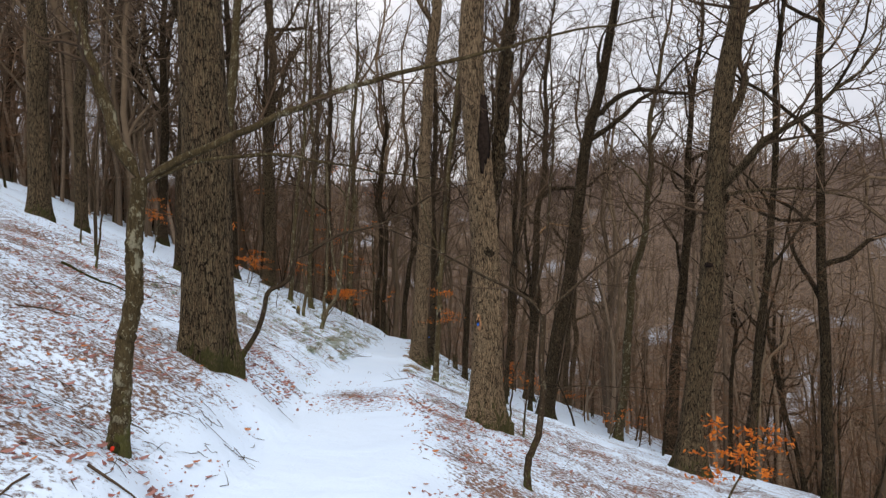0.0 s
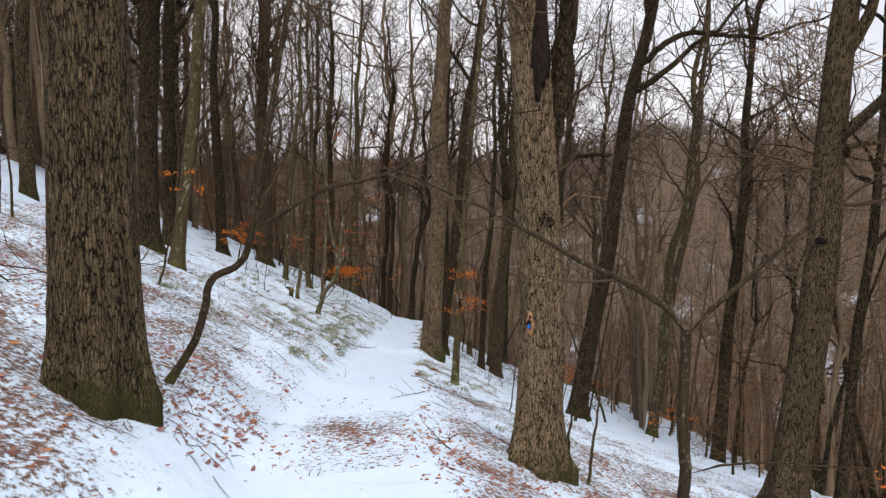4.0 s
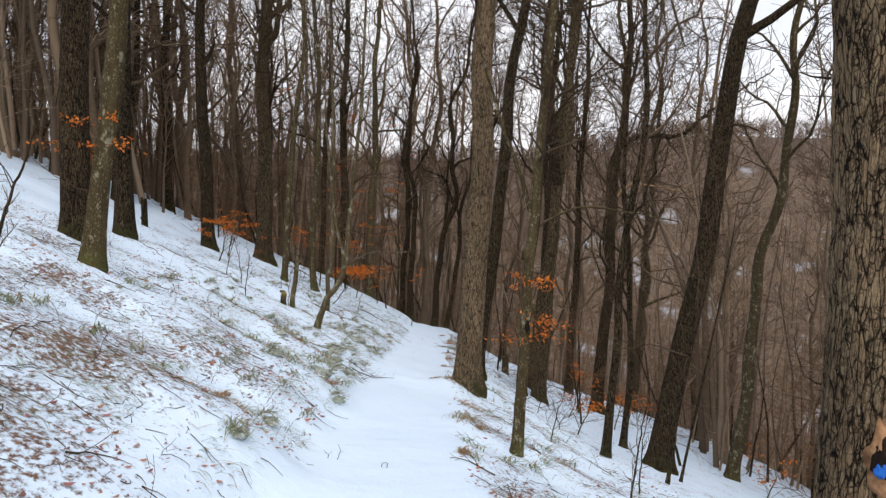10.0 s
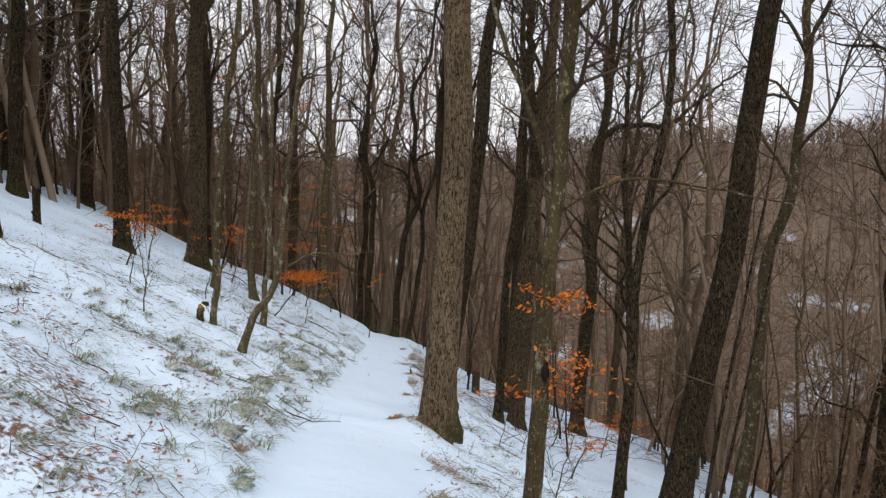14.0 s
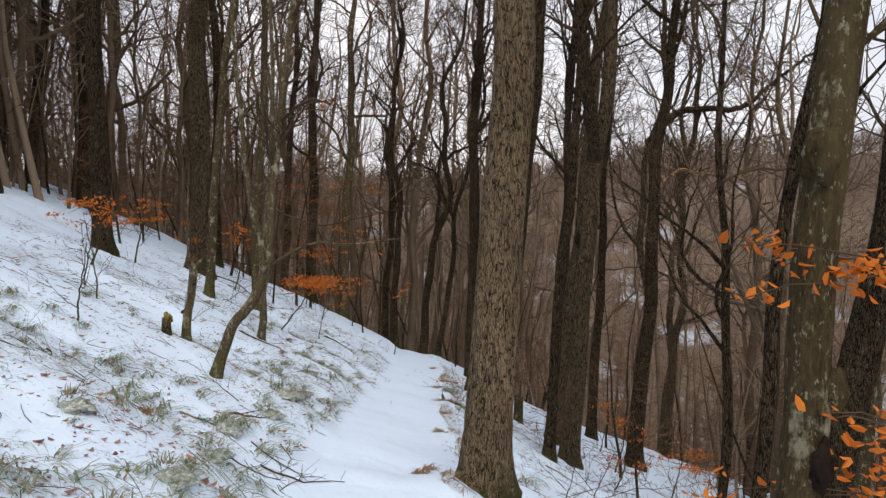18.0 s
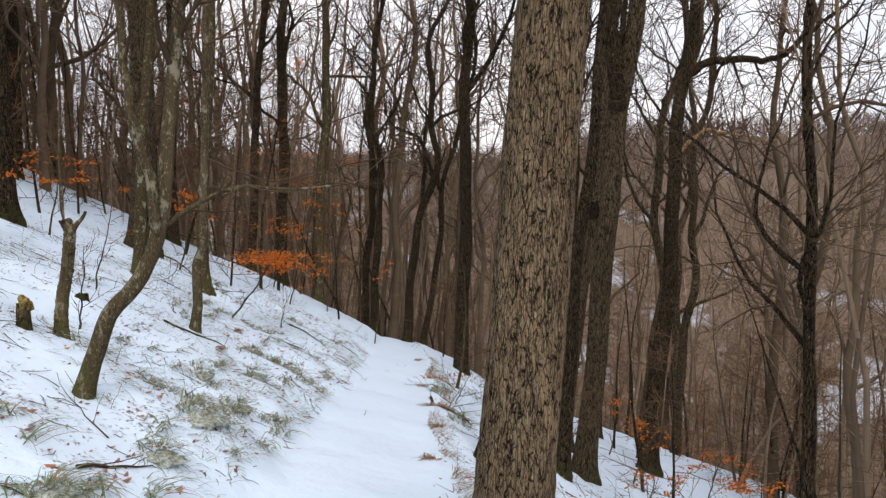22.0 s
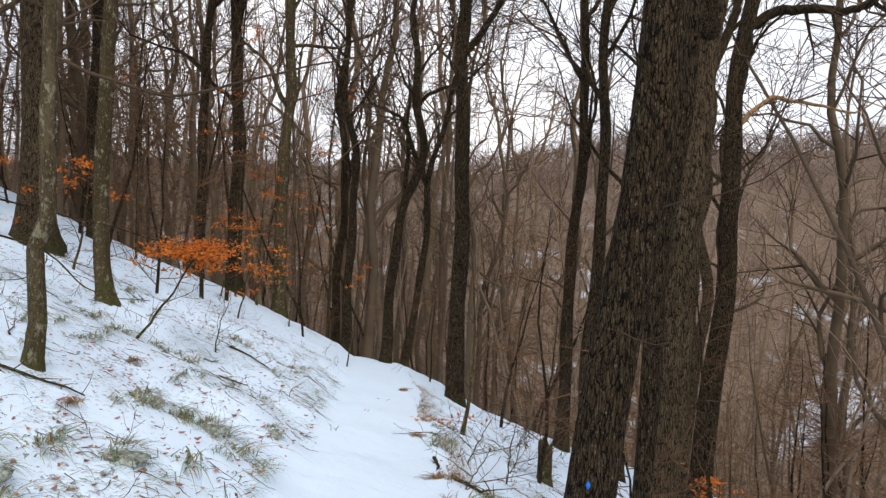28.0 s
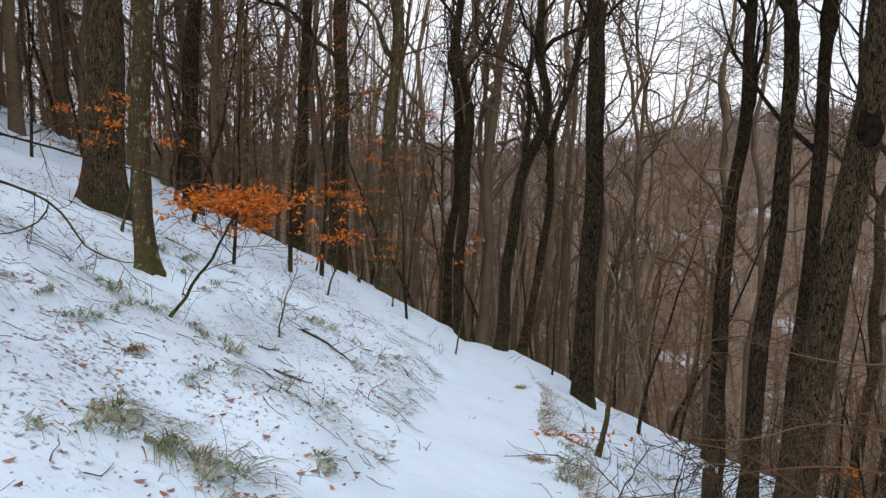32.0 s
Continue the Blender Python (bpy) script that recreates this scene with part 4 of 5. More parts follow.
add_limb(t, [(0.15, 0, 2.1), (0.5, -0.1, 1.95), (1.0, -0.2, 1.8), (1.8, -0.3, 2.0), (2.8, -0.3, 2.2)], 0.015, 0.003, TWIG, 70, 9, 0.6)
stem_sapling("thick leaning crooked stem on the bank", -3.43, 19.07, [(0.1, 0, 0.3), (0.19, 0, 0.56), (0.35, 0.06, 0.74), (0.44, 0.07, 0.9), (0.50, 0.09, 1.08), (0.54, 0.1, 1.35), (0.56, 0.13, 1.8), (0.6, 0.16, 2.3), (0.8, 0.2, 4), (0.9, 0.3, 7)], 0.060, 0.015, BARK_GREY, 71, 14, 1.2, "tree",
             [([(0.48, 0.08, 1.0), (0.52, 0, 1.25), (0.35, 0, 2.0), (0.2, 0.1, 3.4), (0.1, 0.1, 5)], 0.04, 0.01, 8), ([(0.5, 0.09, 1.1), (0.62, 0.1, 1.2), (0.9, 0.12, 1.39), (1.05, 0.12, 1.42), (1.35, 0.12, 1.39), (1.9, 0.1, 1.45)], 0.022, 0.004, 7)])
t = stem_sapling("broken dead stem with a hooked top on the bank", -4.15, 20.13, [(0.02, 0, 0.3), (0.07, 0, 0.62), (0.10, 0, 0.9), (0.06, 0, 0.98)], 0.052, 0.045, BARK_GREY, 72, 0, 0.3, "dead_stem", [([(0.08, 0, 0.85), (0.16, 0, 0.95), (0.22, 0, 1.05)], 0.03, 0.012, 0), ([(0.06, 0, 0.9), (0.03, 0, 1.2), (0.05, 0, 2.2)], 0.02, 0.006, 5)])


def stump(label, x, y, r, h, seed, mat):
    """A rotten stump: ragged top, moss on its side."""
    top = tagged(new("stump"), label, "stump")
    top.location = (x, y, gz(x, y) - 0.03)
    rng = np.random.default_rng(seed)
    q = Quads()
    zs = np.linspace(-0.1, h, 9)
    sides = 18
    rag = 1 + 0.35 * rng.normal(0, 1, sides)
    v = np.empty((9, sides, 3))
    for i, z in enumerate(zs):
        for j in range(sides):
            a = j * 6.283 / sides
            rr = r * (1 + 0.3 * math.exp(-max(z, 0) / 0.08) + 0.12 * math.sin(a * 5 + seed) + 0.1 * noise.noise((a, z * 6, seed)))
            v[i, j] = (rr * math.cos(a), rr * math.sin(a), z * (1 + (0.18 * (rag[j] - 1) if i > 4 else 0)))
    inner = v[-1] * (0.6, 0.6, 0.75)
    v = np.concatenate([v, inner[None], (inner * (0.02, 0.02, 0.9))[None]])
    i = np.arange(10)[:, None] * sides
    j = np.arange(sides)[None]
    k = (j + 1) % sides
    q.add(v.reshape(-1, 3), np.stack([i + j, i + k, i + sides + k, i + sides + j], -1).reshape(-1, 4))
    child("wood", q.mesh("wood", mat), top)
    for n_ in range(3):
        a = rng.random() * 6.28
        part("moss", place(blob(r * 0.7, (0.5, 0.9, 0.7), 0.5, seed + n_, 2), math.cos(a) * r, math.sin(a) * r, h * 0.6 * rng.random()), MOSS, top, "moss cushion")
    return top


t = stump("small rotten mossy stump on the snowy bank", -4.22, 19.75, 0.045, 0.19, 5, BARK_MID)
part("rotten_top", place(blob(0.055, (0.8, 0.8, 1.3), 0.8, 9, 3), 0.015, 0, 0.20, 0.4, 0.3), YELLOW_MOSS, t, "crumbling wood with yellow-brown moss")
stump("tall rotten stump below the path", 0.50, 27.6, 0.10, 0.62, 6, BARK_BEECH)
stump("low dark stump on the slope", -4.75, 21.6, 0.05, 0.07, 7, BARK_DARK)
stump("broken post-like stump high on the slope", -8.6, 23.3, 0.07, 0.75, 8, BARK_DARK)

t = stem_sapling("leaning sapling holding a flat spray of orange leaves", -4.44, 25.55, [(0.2, -0.05, 0.28), (0.42, -0.08, 0.58), (0.62, -0.1, 0.86), (0.8, -0.15, 1.05)], 0.018, 0.006, BARK_DARK, 73, 6, 0.5)
leaf_spray(t, (0.62, -0.1, 1.0), (0.62, 0.4, 0.07), 900, 13, 0.05, 2)
leaf_spray(t, (0.72, 0.0, 0.86), (0.5, 0.35, 0.16), 220, 17, 0.05, 3)
leaf_spray(t, (1.3, 0.6, 0.74), (0.55, 0.45, 0.45), 120, 14, 0.04, 5)
leaf_spray(t, (0.25, 0.0, 0.85), (0.35, 0.3, 0.2), 70, 15, 0.05, 3)
t = stem_sapling("small sapling with orange leaves below the path", -0.74, 27.3, [(0.06, 0, 0.3), (0.12, 0, 0.7), (0.15, 0, 1.4), (0.1, 0, 2.4)], 0.035, 0.006, BARK_BEECH, 74, 9, 0.6)
leaf_spray(t, (-0.36, -0.05, 0.22), (0.75, 0.3, 0.12), 120, 16, 0.055, 3)

for k, (x, y, h, dx) in enumerate(((-5.3, 10.4, 2.2, 0.1), (-4.9, 9.6, 1.8, 0.3), (-5.9, 11.6, 2.6, -0.2), (-3.9, 11.3, 1.3, 0.45), (-6.6, 12.4, 2.4, 0.1), (-4.6, 18.6, 0.75, 0.12), (-5.1, 19.9, 0.9, -0.1),
                                   (-5.6, 20.6, 1.0, 0.2), (-4.5, 21.0, 0.8, 0.1), (-5.0, 22.4, 1.0, 0.2), (-3.9, 26.6, 0.7, 0.2), (-0.35, 25.6, 0.8, 0.1), (0.6, 12.2, 1.1, 0.15), (0.9, 9.5, 1.3, 0.25), (1.1, 9.2, 1.6, 0.2), (1.3, 14.6, 1.0, 0.1), (0.55, 16.6, 0.9, 0.2))):
    stem_sapling("thin bare twiggy sapling standing in the snow", x, y, [(dx * 0.3, 0, h * 0.35), (dx * 0.5, 0.02, h * 0.6), (dx, 0.0, h)], 0.012 if h < 1.2 else 0.02, 0.003, BARK_DARK, 90 + k, 6, 0.4)
for k, (x, y, h, w, c) in enumerate(((-6.3, 22.0, 0.8, 1.0, 260), (-5.9, 27.2, 1.2, 0.9, 200), (-8.3, 19.5, 1.3, 1.2, 140), (-9.5, 22.5, 1.0, 1.2, 130), (-4.6, 30.5, 1.0, 1.0, 150), (-5.6, 33.0, 1.6, 1.3, 160), (1.6, 20.4, 0.6, 1.0, 100),
                                     (3.3, 23.9, 1.0, 1.0, 150), (2.6, 27.1, 1.15, 0.8, 130), (3.6, 26.2, 0.95, 1.4, 200), (2.9, 30.1, 1.1, 0.8, 90), (7.65, 26.9, 0.6, 0.9, 110), (6.1, 31.9, 0.7, 1.2, 130), (4.7, 19.0, 0.6, 1.1, 90), (2.0, 24.6, 0.55, 0.8, 90), (-4.4, 34.5, 3.0, 1.6, 120), (-5.8, 35.0, 4.2, 1.8, 140), (-2.9, 33.4, 2.2, 1.0, 60), (-7.37, 25.6, 1.1, 0.9, 190))):
    t = stem_sapling("beech sapling holding dry orange leaves", x, y, [(0.1, 0, h * 0.4), (0.2, 0, h * 0.9), (0.2, 0.1, h * 1.3)], 0.02, 0.004, BARK_BEECH, 120 + k, 8, 0.6)
    leaf_spray(t, (0.2, 0, h), (w, 0.5, h * 0.35), c, 140 + k, 0.06, 4)

t = stem_sapling("tall beech sapling holding orange leaves at several heights", -5.4, 35.5, [(0.05, 0, 0.8), (0.1, 0, 1.8), (0.2, 0, 3.0), (0.25, 0.1, 4.5)], 0.04, 0.006, BARK_BEECH, 260, 12, 0.8)
leaf_spray(t, (-0.3, -0.1, 2.05), (1.2, 0.5, 0.12), 150, 261, 0.06, 2)
leaf_spray(t, (0.3, 0.1, 2.8), (0.8, 0.5, 0.1), 90, 262, 0.06, 2)
leaf_spray(t, (0.5, 0.1, 0.8), (0.9, 0.5, 0.4), 120, 263, 0.06, 3)
for k, (x, y, h, sprays) in enumerate(((-6.8, 39.2, 12.0, ((2.5, 1.4), (3.9, 1.6), (5.5, 1.2), (8.0, 0.9), (9.9, 1.3))), (-4.2, 40.4, 11.0, ((6.4, 0.8), (8.2, 1.2), (9.6, 1.0))), (-9.9, 39.5, 10.0, ((5.6, 1.2), (8.0, 1.3))))):
    t = stem_sapling("slender beech keeping a few flat sprays of orange leaves", x, y, [(0.1, 0, h * 0.25), (0.0, 0.1, h * 0.55), (0.3, 0, h * 0.8), (0.2, 0.1, h)], 0.07, 0.012, BARK_BEECH, 270 + k, 16, 1.3, "tree")
    for j, (z, w) in enumerate(sprays):
        leaf_spray(t, ((0.35 if j % 2 else -0.3), -0.1, z), (w, 0.5, 0.3), 120, 280 + 10 * k + j, 0.075, 3)

# ---- the trees where the path bends out of sight ----
tree("dark oak standing where the path drops away", -0.5, 32.5, 0.43, 18, (0.008, 0), BARK_DARK, 80, limbs=12, clear=6.5, low=6)
tree("wavering forked tree where the path drops away", -2.15, 36.5, 0.34, 15, (0.10, 0), BARK_DARK, 81, limbs=9, clear=5, sway=0.05, arms=((4.2, 290, 5.0, 75, 0.09),))
tree("slim leaning tree where the path drops away", -1.65, 36.9, 0.25, 14, (0.15, 0), BARK_DARK, 82, limbs=8, sway=0.03)
tree("greenish beech beyond the slope", -5.1, 36.8, 0.42, 17, (0.035, 0), BARK_BEECH, 83, limbs=9)
tree("dark oak beyond the slope", -6.2, 36.4, 0.44, 17, (0.018, 0), BARK_DARK, 84, limbs=10, low=4)
tree("dark oak beyond the slope", -7.1, 36.2, 0.32, 16, (0.05, 0), BARK_DARK, 85, limbs=9)
tree("slim dark tree beyond the slope", -3.2, 37.0, 0.31, 16, (0.0, 0), BARK_DARK, 86, limbs=9, sway=0.03)
tree("dark tree beyond the slope", -3.9, 40.0, 0.34, 16, (0.03, 0), BARK_DARK, 87, limbs=9, sway=0.03)
tree("slender dark tree on the lower slope", 2.3, 34.5, 0.38, 17, (0.03, 0), BARK_DARK, 88, limbs=10, clear=6)
tree("slender dark tree on the lower slope", 3.3, 33.2, 0.36, 17, (0.03, 0), BARK_DARK, 89, limbs=10, clear=6)
tree("slender dark tree on the lower slope", 1.75, 30.4, 0.30, 16, (0.03, 0), BARK_DARK, 95, limbs=9, clear=6)
tree("grey tree on the upper slope", -10.9, 26.5, 0.40, 16, (0.03, 0), BARK_DARK, 96, limbs=9)
tree("grey tree on the upper slope", -13.5, 32.0, 0.36, 16, (0.10, 0), BARK_DARK, 97, limbs=9)
tree("grey tree on the upper slope", -12.1, 32.3, 0.44, 16, (0.03, 0), BARK_DARK, 98, limbs=9)
tree("grey tree on the upper slope", -9.0, 34.7, 0.44, 16, (0.01, 0), BARK_DARK, 99, limbs=9)

tree("tall bare oak with a twiggy crown on the lower slope", 4.12, 31.52, 0.30, 19, (0.04, 0), BARK_MID, 300, limbs=11, clear=5, sway=0.03)
tree("tall bare oak with a twiggy crown on the lower slope", 6.52, 35.91, 0.34, 20, (0.04, 0), BARK_MID, 301, limbs=11, clear=5, sway=0.03)
tree("tall bare oak with a twiggy crown on the lower slope", 7.55, 39.85, 0.38, 21, (0.04, 0), BARK_MID, 302, limbs=11, clear=5, sway=0.03)


# ---- the wood around ----
def wood_prototype(seed, d, h, mat, limbs, density, twig_mat, start=0.25, bends=(2, 4)):
    """Meshes of one woodland tree: trunk with its limbs, and crown."""
    rng = np.random.default_rng(seed)
    c = trunk_line(h, (rng.normal(0, 0.05), rng.normal(0, 0.03)), rng, 0.028, (), 0.8)
    rad = trunk_radii(c[:, 2], d, h, 0.4)
    t, q = Quads(), Quads()
    t.tube(c, rad, 8 if bends[1] > 2 else 6)
    for k in range(limbs):
        hh = h * (start + (0.97 - start) * ((k + rng.random() * 0.8) / limbs))
        i = min(int(np.searchsorted(c[:, 2], hh)), len(c) - 2)
        az, rise = rng.random() * 6.283, radians(25 + 40 * rng.random())
        ln = h * 0.27 * (0.6 + 0.7 * rng.random()) * (1.25 - 0.75 * hh / h)
        dr = (math.sin(az) * math.cos(rise), math.cos(az) * math.cos(rise), math.sin(rise))
        pts, rr = bough(c[i], dr, ln, rad[i] * (0.5 + 0.3 * rng.random()), 0.010, rng, 8, 0.33, 0.12)
        t.tube(pts, rr, 5 if bends[1] > 2 else 4)
        ramify(q, pts, rr, rng, density, ln * 0.5, 2, 0.006, bends=bends)
    return t.mesh("trunk", mat), q.mesh("crown", twig_mat)


def brush_prototype(seed, h, twig_mat):
    """A thin understorey sapling with level twigs."""
    rng = np.random.default_rng(seed)
    t, q = Quads(), Quads()
    pts, rr = bough((0, 0, -0.2), (rng.normal(0, 0.1), rng.normal(0, 0.1), 1), h, 0.012 * h ** 0.8, 0.006, rng, 8, 0.08, 0.05)
    t.tube(pts, rr, 5)
    for k in range(22):
        x = (0.12 + 0.86 * k / 22) * 8
        i = min(int(x), 7)
        a = pts[i] + (pts[i + 1] - pts[i]) * (x - i)
        az = rng.random() * 6.283
        p2, r2 = bough(a, (math.sin(az), math.cos(az), 0.25), h * 0.3 * (0.5 + rng.random()) * (1.2 - x / 10), 0.009, 0.004, rng, 4, 0.15, 0.0)
        q.tube(p2, r2, 3)
        ramify(q, p2, r2, rng, 8, 0.5, 1, 0.004, 0.0, bends=(1, 1))
    return t.mesh("trunk", BARK_DARK), q.mesh("crown", twig_mat)


rng_w = np.random.default_rng(77)
PROTOS = [wood_prototype(500 + k, 0.15 + 0.045 * (k % 4), 12 + 1.6 * (k % 4), (BARK_DARK, WOOD_BARK, WOOD_BARK)[k % 3], 14, 8, TWIG if k % 2 else HAZED_TWIG, 0.2, (1, 3)) for k in range(8)]
LIGHT_PROTOS = [wood_prototype(540 + k, 0.16 + 0.045 * (k % 4), 12 + 1.6 * (k % 4), WOOD_BARK, 12, 6, HAZED_TWIG, 0.18, (1, 2)) for k in range(7)]
BRUSH = [brush_prototype(600 + k, 3.0 + 0.9 * k, RUST_TWIG) for k in range(5)]


def scatter(protos, number, y_lo, y_hi, gap, name, label, category, group, keep, slant=0.0):
    taken, made = [], 0
    for attempt in range(20000):
        if made >= number:
            break
        y = y_lo + (y_hi - y_lo) * rng_w.random() ** 1.25
        x = rng_w.uniform(-0.95, 0.95) * (0.82 * y + 7)
        if not keep(x, y) or any((x - a) ** 2 + (y - b) ** 2 < gap * gap for a, b in taken):
            continue
        taken.append((x, y))
        tm, cm = protos[int(rng_w.integers(len(protos)))]
        top = tagged(new(name), label, category, group)
        child("trunk", tm, top)
        tagged(child("crown", cm, top), kind="stuff")
        s = rng_w.uniform(0.8, 1.25) * (1.0 + 0.5 * float(sstep(-4, -11, land(x, y))) * float(sstep(8, 1, x)))
        lean = Euler((rng_w.normal(0, slant), rng_w.normal(slant * 0.6, slant), rng_w.uniform(0, 6.28)))
        top.matrix_basis = Matrix.Translation((x, y, float(land(x, y)) - 0.05)) @ lean.to_matrix().to_4x4() @ Matrix.Diagonal((s, s, s, 1))
        made += 1


def off_path(x, y):
    u = x - float(path_x(y))
    return not (y < 38 and -9.0 < u < 9.0)


WOOD = "trees of the wood"
scatter(PROTOS, 44, 13, 38, 2.0, "tree", "bare slender woodland tree with dark bark on the slope", "tree", WOOD, off_path, 0.05)
scatter(PROTOS, 26, 18, 40, 1.7, "tree", "bare woodland tree higher up the slope", "tree", WOOD, lambda x, y: off_path(x, y) and x < -9, 0.04)
scatter(LIGHT_PROTOS, 42, 24, 62, 1.8, "tree", "bare woodland tree higher up the slope", "tree", WOOD, lambda x, y: off_path(x, y) and x < -4.0 - 0.1 * y, 0.05)
scatter(LIGHT_PROTOS, 84, 24, 58, 1.4, "tree", "bare woodland tree higher up the slope", "tree", WOOD, lambda x, y: off_path(x, y) and x < -3.0 - 0.36 * (y - 12), 0.05)
scatter(LIGHT_PROTOS, 32, 38.5, 62, 2.0, "tree", "tall bare woodland tree with dark bark below the path", "tree", WOOD, lambda x, y: -16 < x < 8, 0.05)
scatter(LIGHT_PROTOS, 20, 26, 50, 1.8, "tree", "tall bare woodland tree with dark bark below the path", "tree", WOOD, lambda x, y: 7 < x < 28, 0.05)
scatter(LIGHT_PROTOS, 40, 50, 95, 1.8, "tree", "bare brown tree deeper in the wood", "tree", WOOD, off_path, 0.05)
scatter(BRUSH, 60, 30, 60, 1.0, "sapling", "thin bare understorey sapling with level brown twigs", "young tree", "saplings of the wood", lambda x, y: -2 < x < 26 and off_path(x, y), 0.06)
scatter(BRUSH, 170, 16, 55, 1.0, "sapling", "thin bare understorey sapling with level brown twigs", "young tree", "saplings of the wood", off_path, 0.06)
scatter(LIGHT_PROTOS, 9, 38, 62, 2.0, "tree", "bare woodland tree higher up the slope", "tree", WOOD, lambda x, y: -4.5 - 0.42 * (y - 20) < x < -6.5 - 0.1 * (y - 30), 0.05)
scatter(BRUSH, 26, 27, 46, 0.9, "sapling", "thin bare understorey sapling with level brown twigs", "young tree", "saplings of the wood", lambda x, y: -14 < x < -3.2 - 0.1 * (y - 27), 0.06)


def thicket():
    """Crowded thin poles with upswept boughs that fill the wood between its trees."""
    rng = np.random.default_rng(93)
    t, q = Quads(), Quads()
    n = 0
    while n < 960:
        y = rng.uniform(24, 78)
        side = rng.random() if n < 600 else 1.0 if n < 810 else 0.0
        x = rng.uniform(-0.95 * (0.8 * y + 6), -7.5) if side < 0.6 else rng.uniform(-10, 0.3 * y) if n < 600 else rng.uniform(6.5, 0.7 * y)
        if y < 40 and -9 < x - float(path_x(y)) < 8:
            continue
        foot = np.array((x, y, float(land(x, y)) - 0.3))
        h = (rng.uniform(4, 8) if n % (2 if side < 0.6 else 3) and n < 810 else rng.uniform(9, 15) * (1.0 if n < 600 or n >= 810 else 1.25)) * (1.0 + 0.6 * float(sstep(-4, -12, foot[2])) * float(sstep(6, 0, x)))
        pts, rr = bough(foot, (rng.normal(0, 0.09), rng.normal(0, 0.09), 1), h, 0.016 + 0.0065 * h, 0.008, rng, 7, 0.09, 0.08)
        t.tube(pts, rr, 4)
        boughs = 19 if x < -9 else 15
        for k in range(boughs):
            f = 0.2 + 0.78 * (k + rng.random()) / boughs
            i = min(int(f * 7), 6)
            p = pts[i] + (pts[i + 1] - pts[i]) * (f * 7 - i)
            az = rng.random() * 6.283
            p2, r2 = bough(p, (math.sin(az), math.cos(az), 0.5 + 0.6 * rng.random()), h * 0.26 * (1.3 - f) * (0.5 + rng.random()) + 0.3, 0.011, 0.004, rng, 3, 0.3, 0.05)
            q.tube(p2, r2, 3)
            ramify(q, p2, r2, rng, 3 if n >= 810 else 2, 0.8, 1, 0.004, 0.05, bends=(2, 2))
        n += 1
    wood = tagged(new("thicket"), "crowded thin leafless poles and twigs filling the wood", "woods", kind="stuff")
    child("stems", t.mesh("stems", HAZED_TRUNK), wood)
    child("boughs", q.mesh("boughs", HAZED_TWIG), wood)


thicket()


def far_woods():
    """The leafless wood on the far slopes: slim stems with a few boughs each, too many to count."""
    rng = np.random.default_rng(91)
    t, q = Quads(), Quads()
    n = 0
    while n < 3400:
        r = 62 + 215 * rng.random() ** 0.8 if n % 3 else rng.uniform(215, 300)
        az = radians(rng.uniform(-48, 48))
        x, y = r * math.sin(az), r * math.cos(az)
        z = float(land(x, y))
        h = rng.uniform(8, 15) if r < 190 else rng.uniform(3.5, 7.5)
        top = np.array((x + rng.normal(0, 0.7), y + rng.normal(0, 0.5), z + h))
        foot = np.array((x, y, z - 0.3))
        t.tube(np.array([foot, foot * 0.5 + top * 0.5 + rng.normal(0, 0.25, 3), top]), [0.17, 0.12, 0.02] if r < 190 else [0.10, 0.08, 0.02], 4)
        for k in range(13):
            low = 0.22 if r < 190 else 0.02
            a = low + (0.96 - low) * (k + rng.random()) / 13
            p = foot + (top - foot) * a
            az2 = rng.random() * 6.283
            ln = h * (0.30 if r < 190 else 0.55) * (1.25 - a) * (0.6 + rng.random())
            e = p + np.array((math.sin(az2) * ln, math.cos(az2) * ln, ln * (0.5 + rng.random() * 0.8)))
            q.tube(np.array([p, e]), [0.045, 0.016] if r < 190 else [0.09, 0.03], 3)
        n += 1
    wood = tagged(new("far_woods"), "leafless brown wood covering the far slopes", "woods", kind="stuff")
    child("stems", t.mesh("stems", HAZED_TRUNK), wood)
    child("boughs", q.mesh("boughs", HAZED_HILL_TWIG), wood)


far_woods()


for k, (x, y) in enumerate(((0.95, 24.9), (2.2, 23.6), (0.2, 26.6), (2.6, 26.4), (4.6, 23.2), (5.6, 19.2), (4.8, 14.6), (5.9, 28.0), (3.4, 31.5), (0.6, 33.2), (6.4, 17.0), (-1.0, 34.5), (-3.9, 33.6), (7.6, 26.5), (2.2, 37.0))):
    tm, cm = BRUSH[k % 5]
    top = tagged(new("sapling"), "thin bare sapling with fine level rusty twigs", "young tree", "saplings of the wood")
    child("trunk", tm, top)
    tagged(child("crown", cm, top), kind="stuff")
    top.matrix_basis = Matrix.Translation((x, y, float(land(x, y)) - 0.05)) @ Euler((0, 0, k * 1.7)).to_matrix().to_4x4() @ Matrix.Diagonal((0.8, 0.8, 0.8, 1))


# ---- leaves, grass and sticks on the snow ----
rng_l = np.random.default_rng(5)


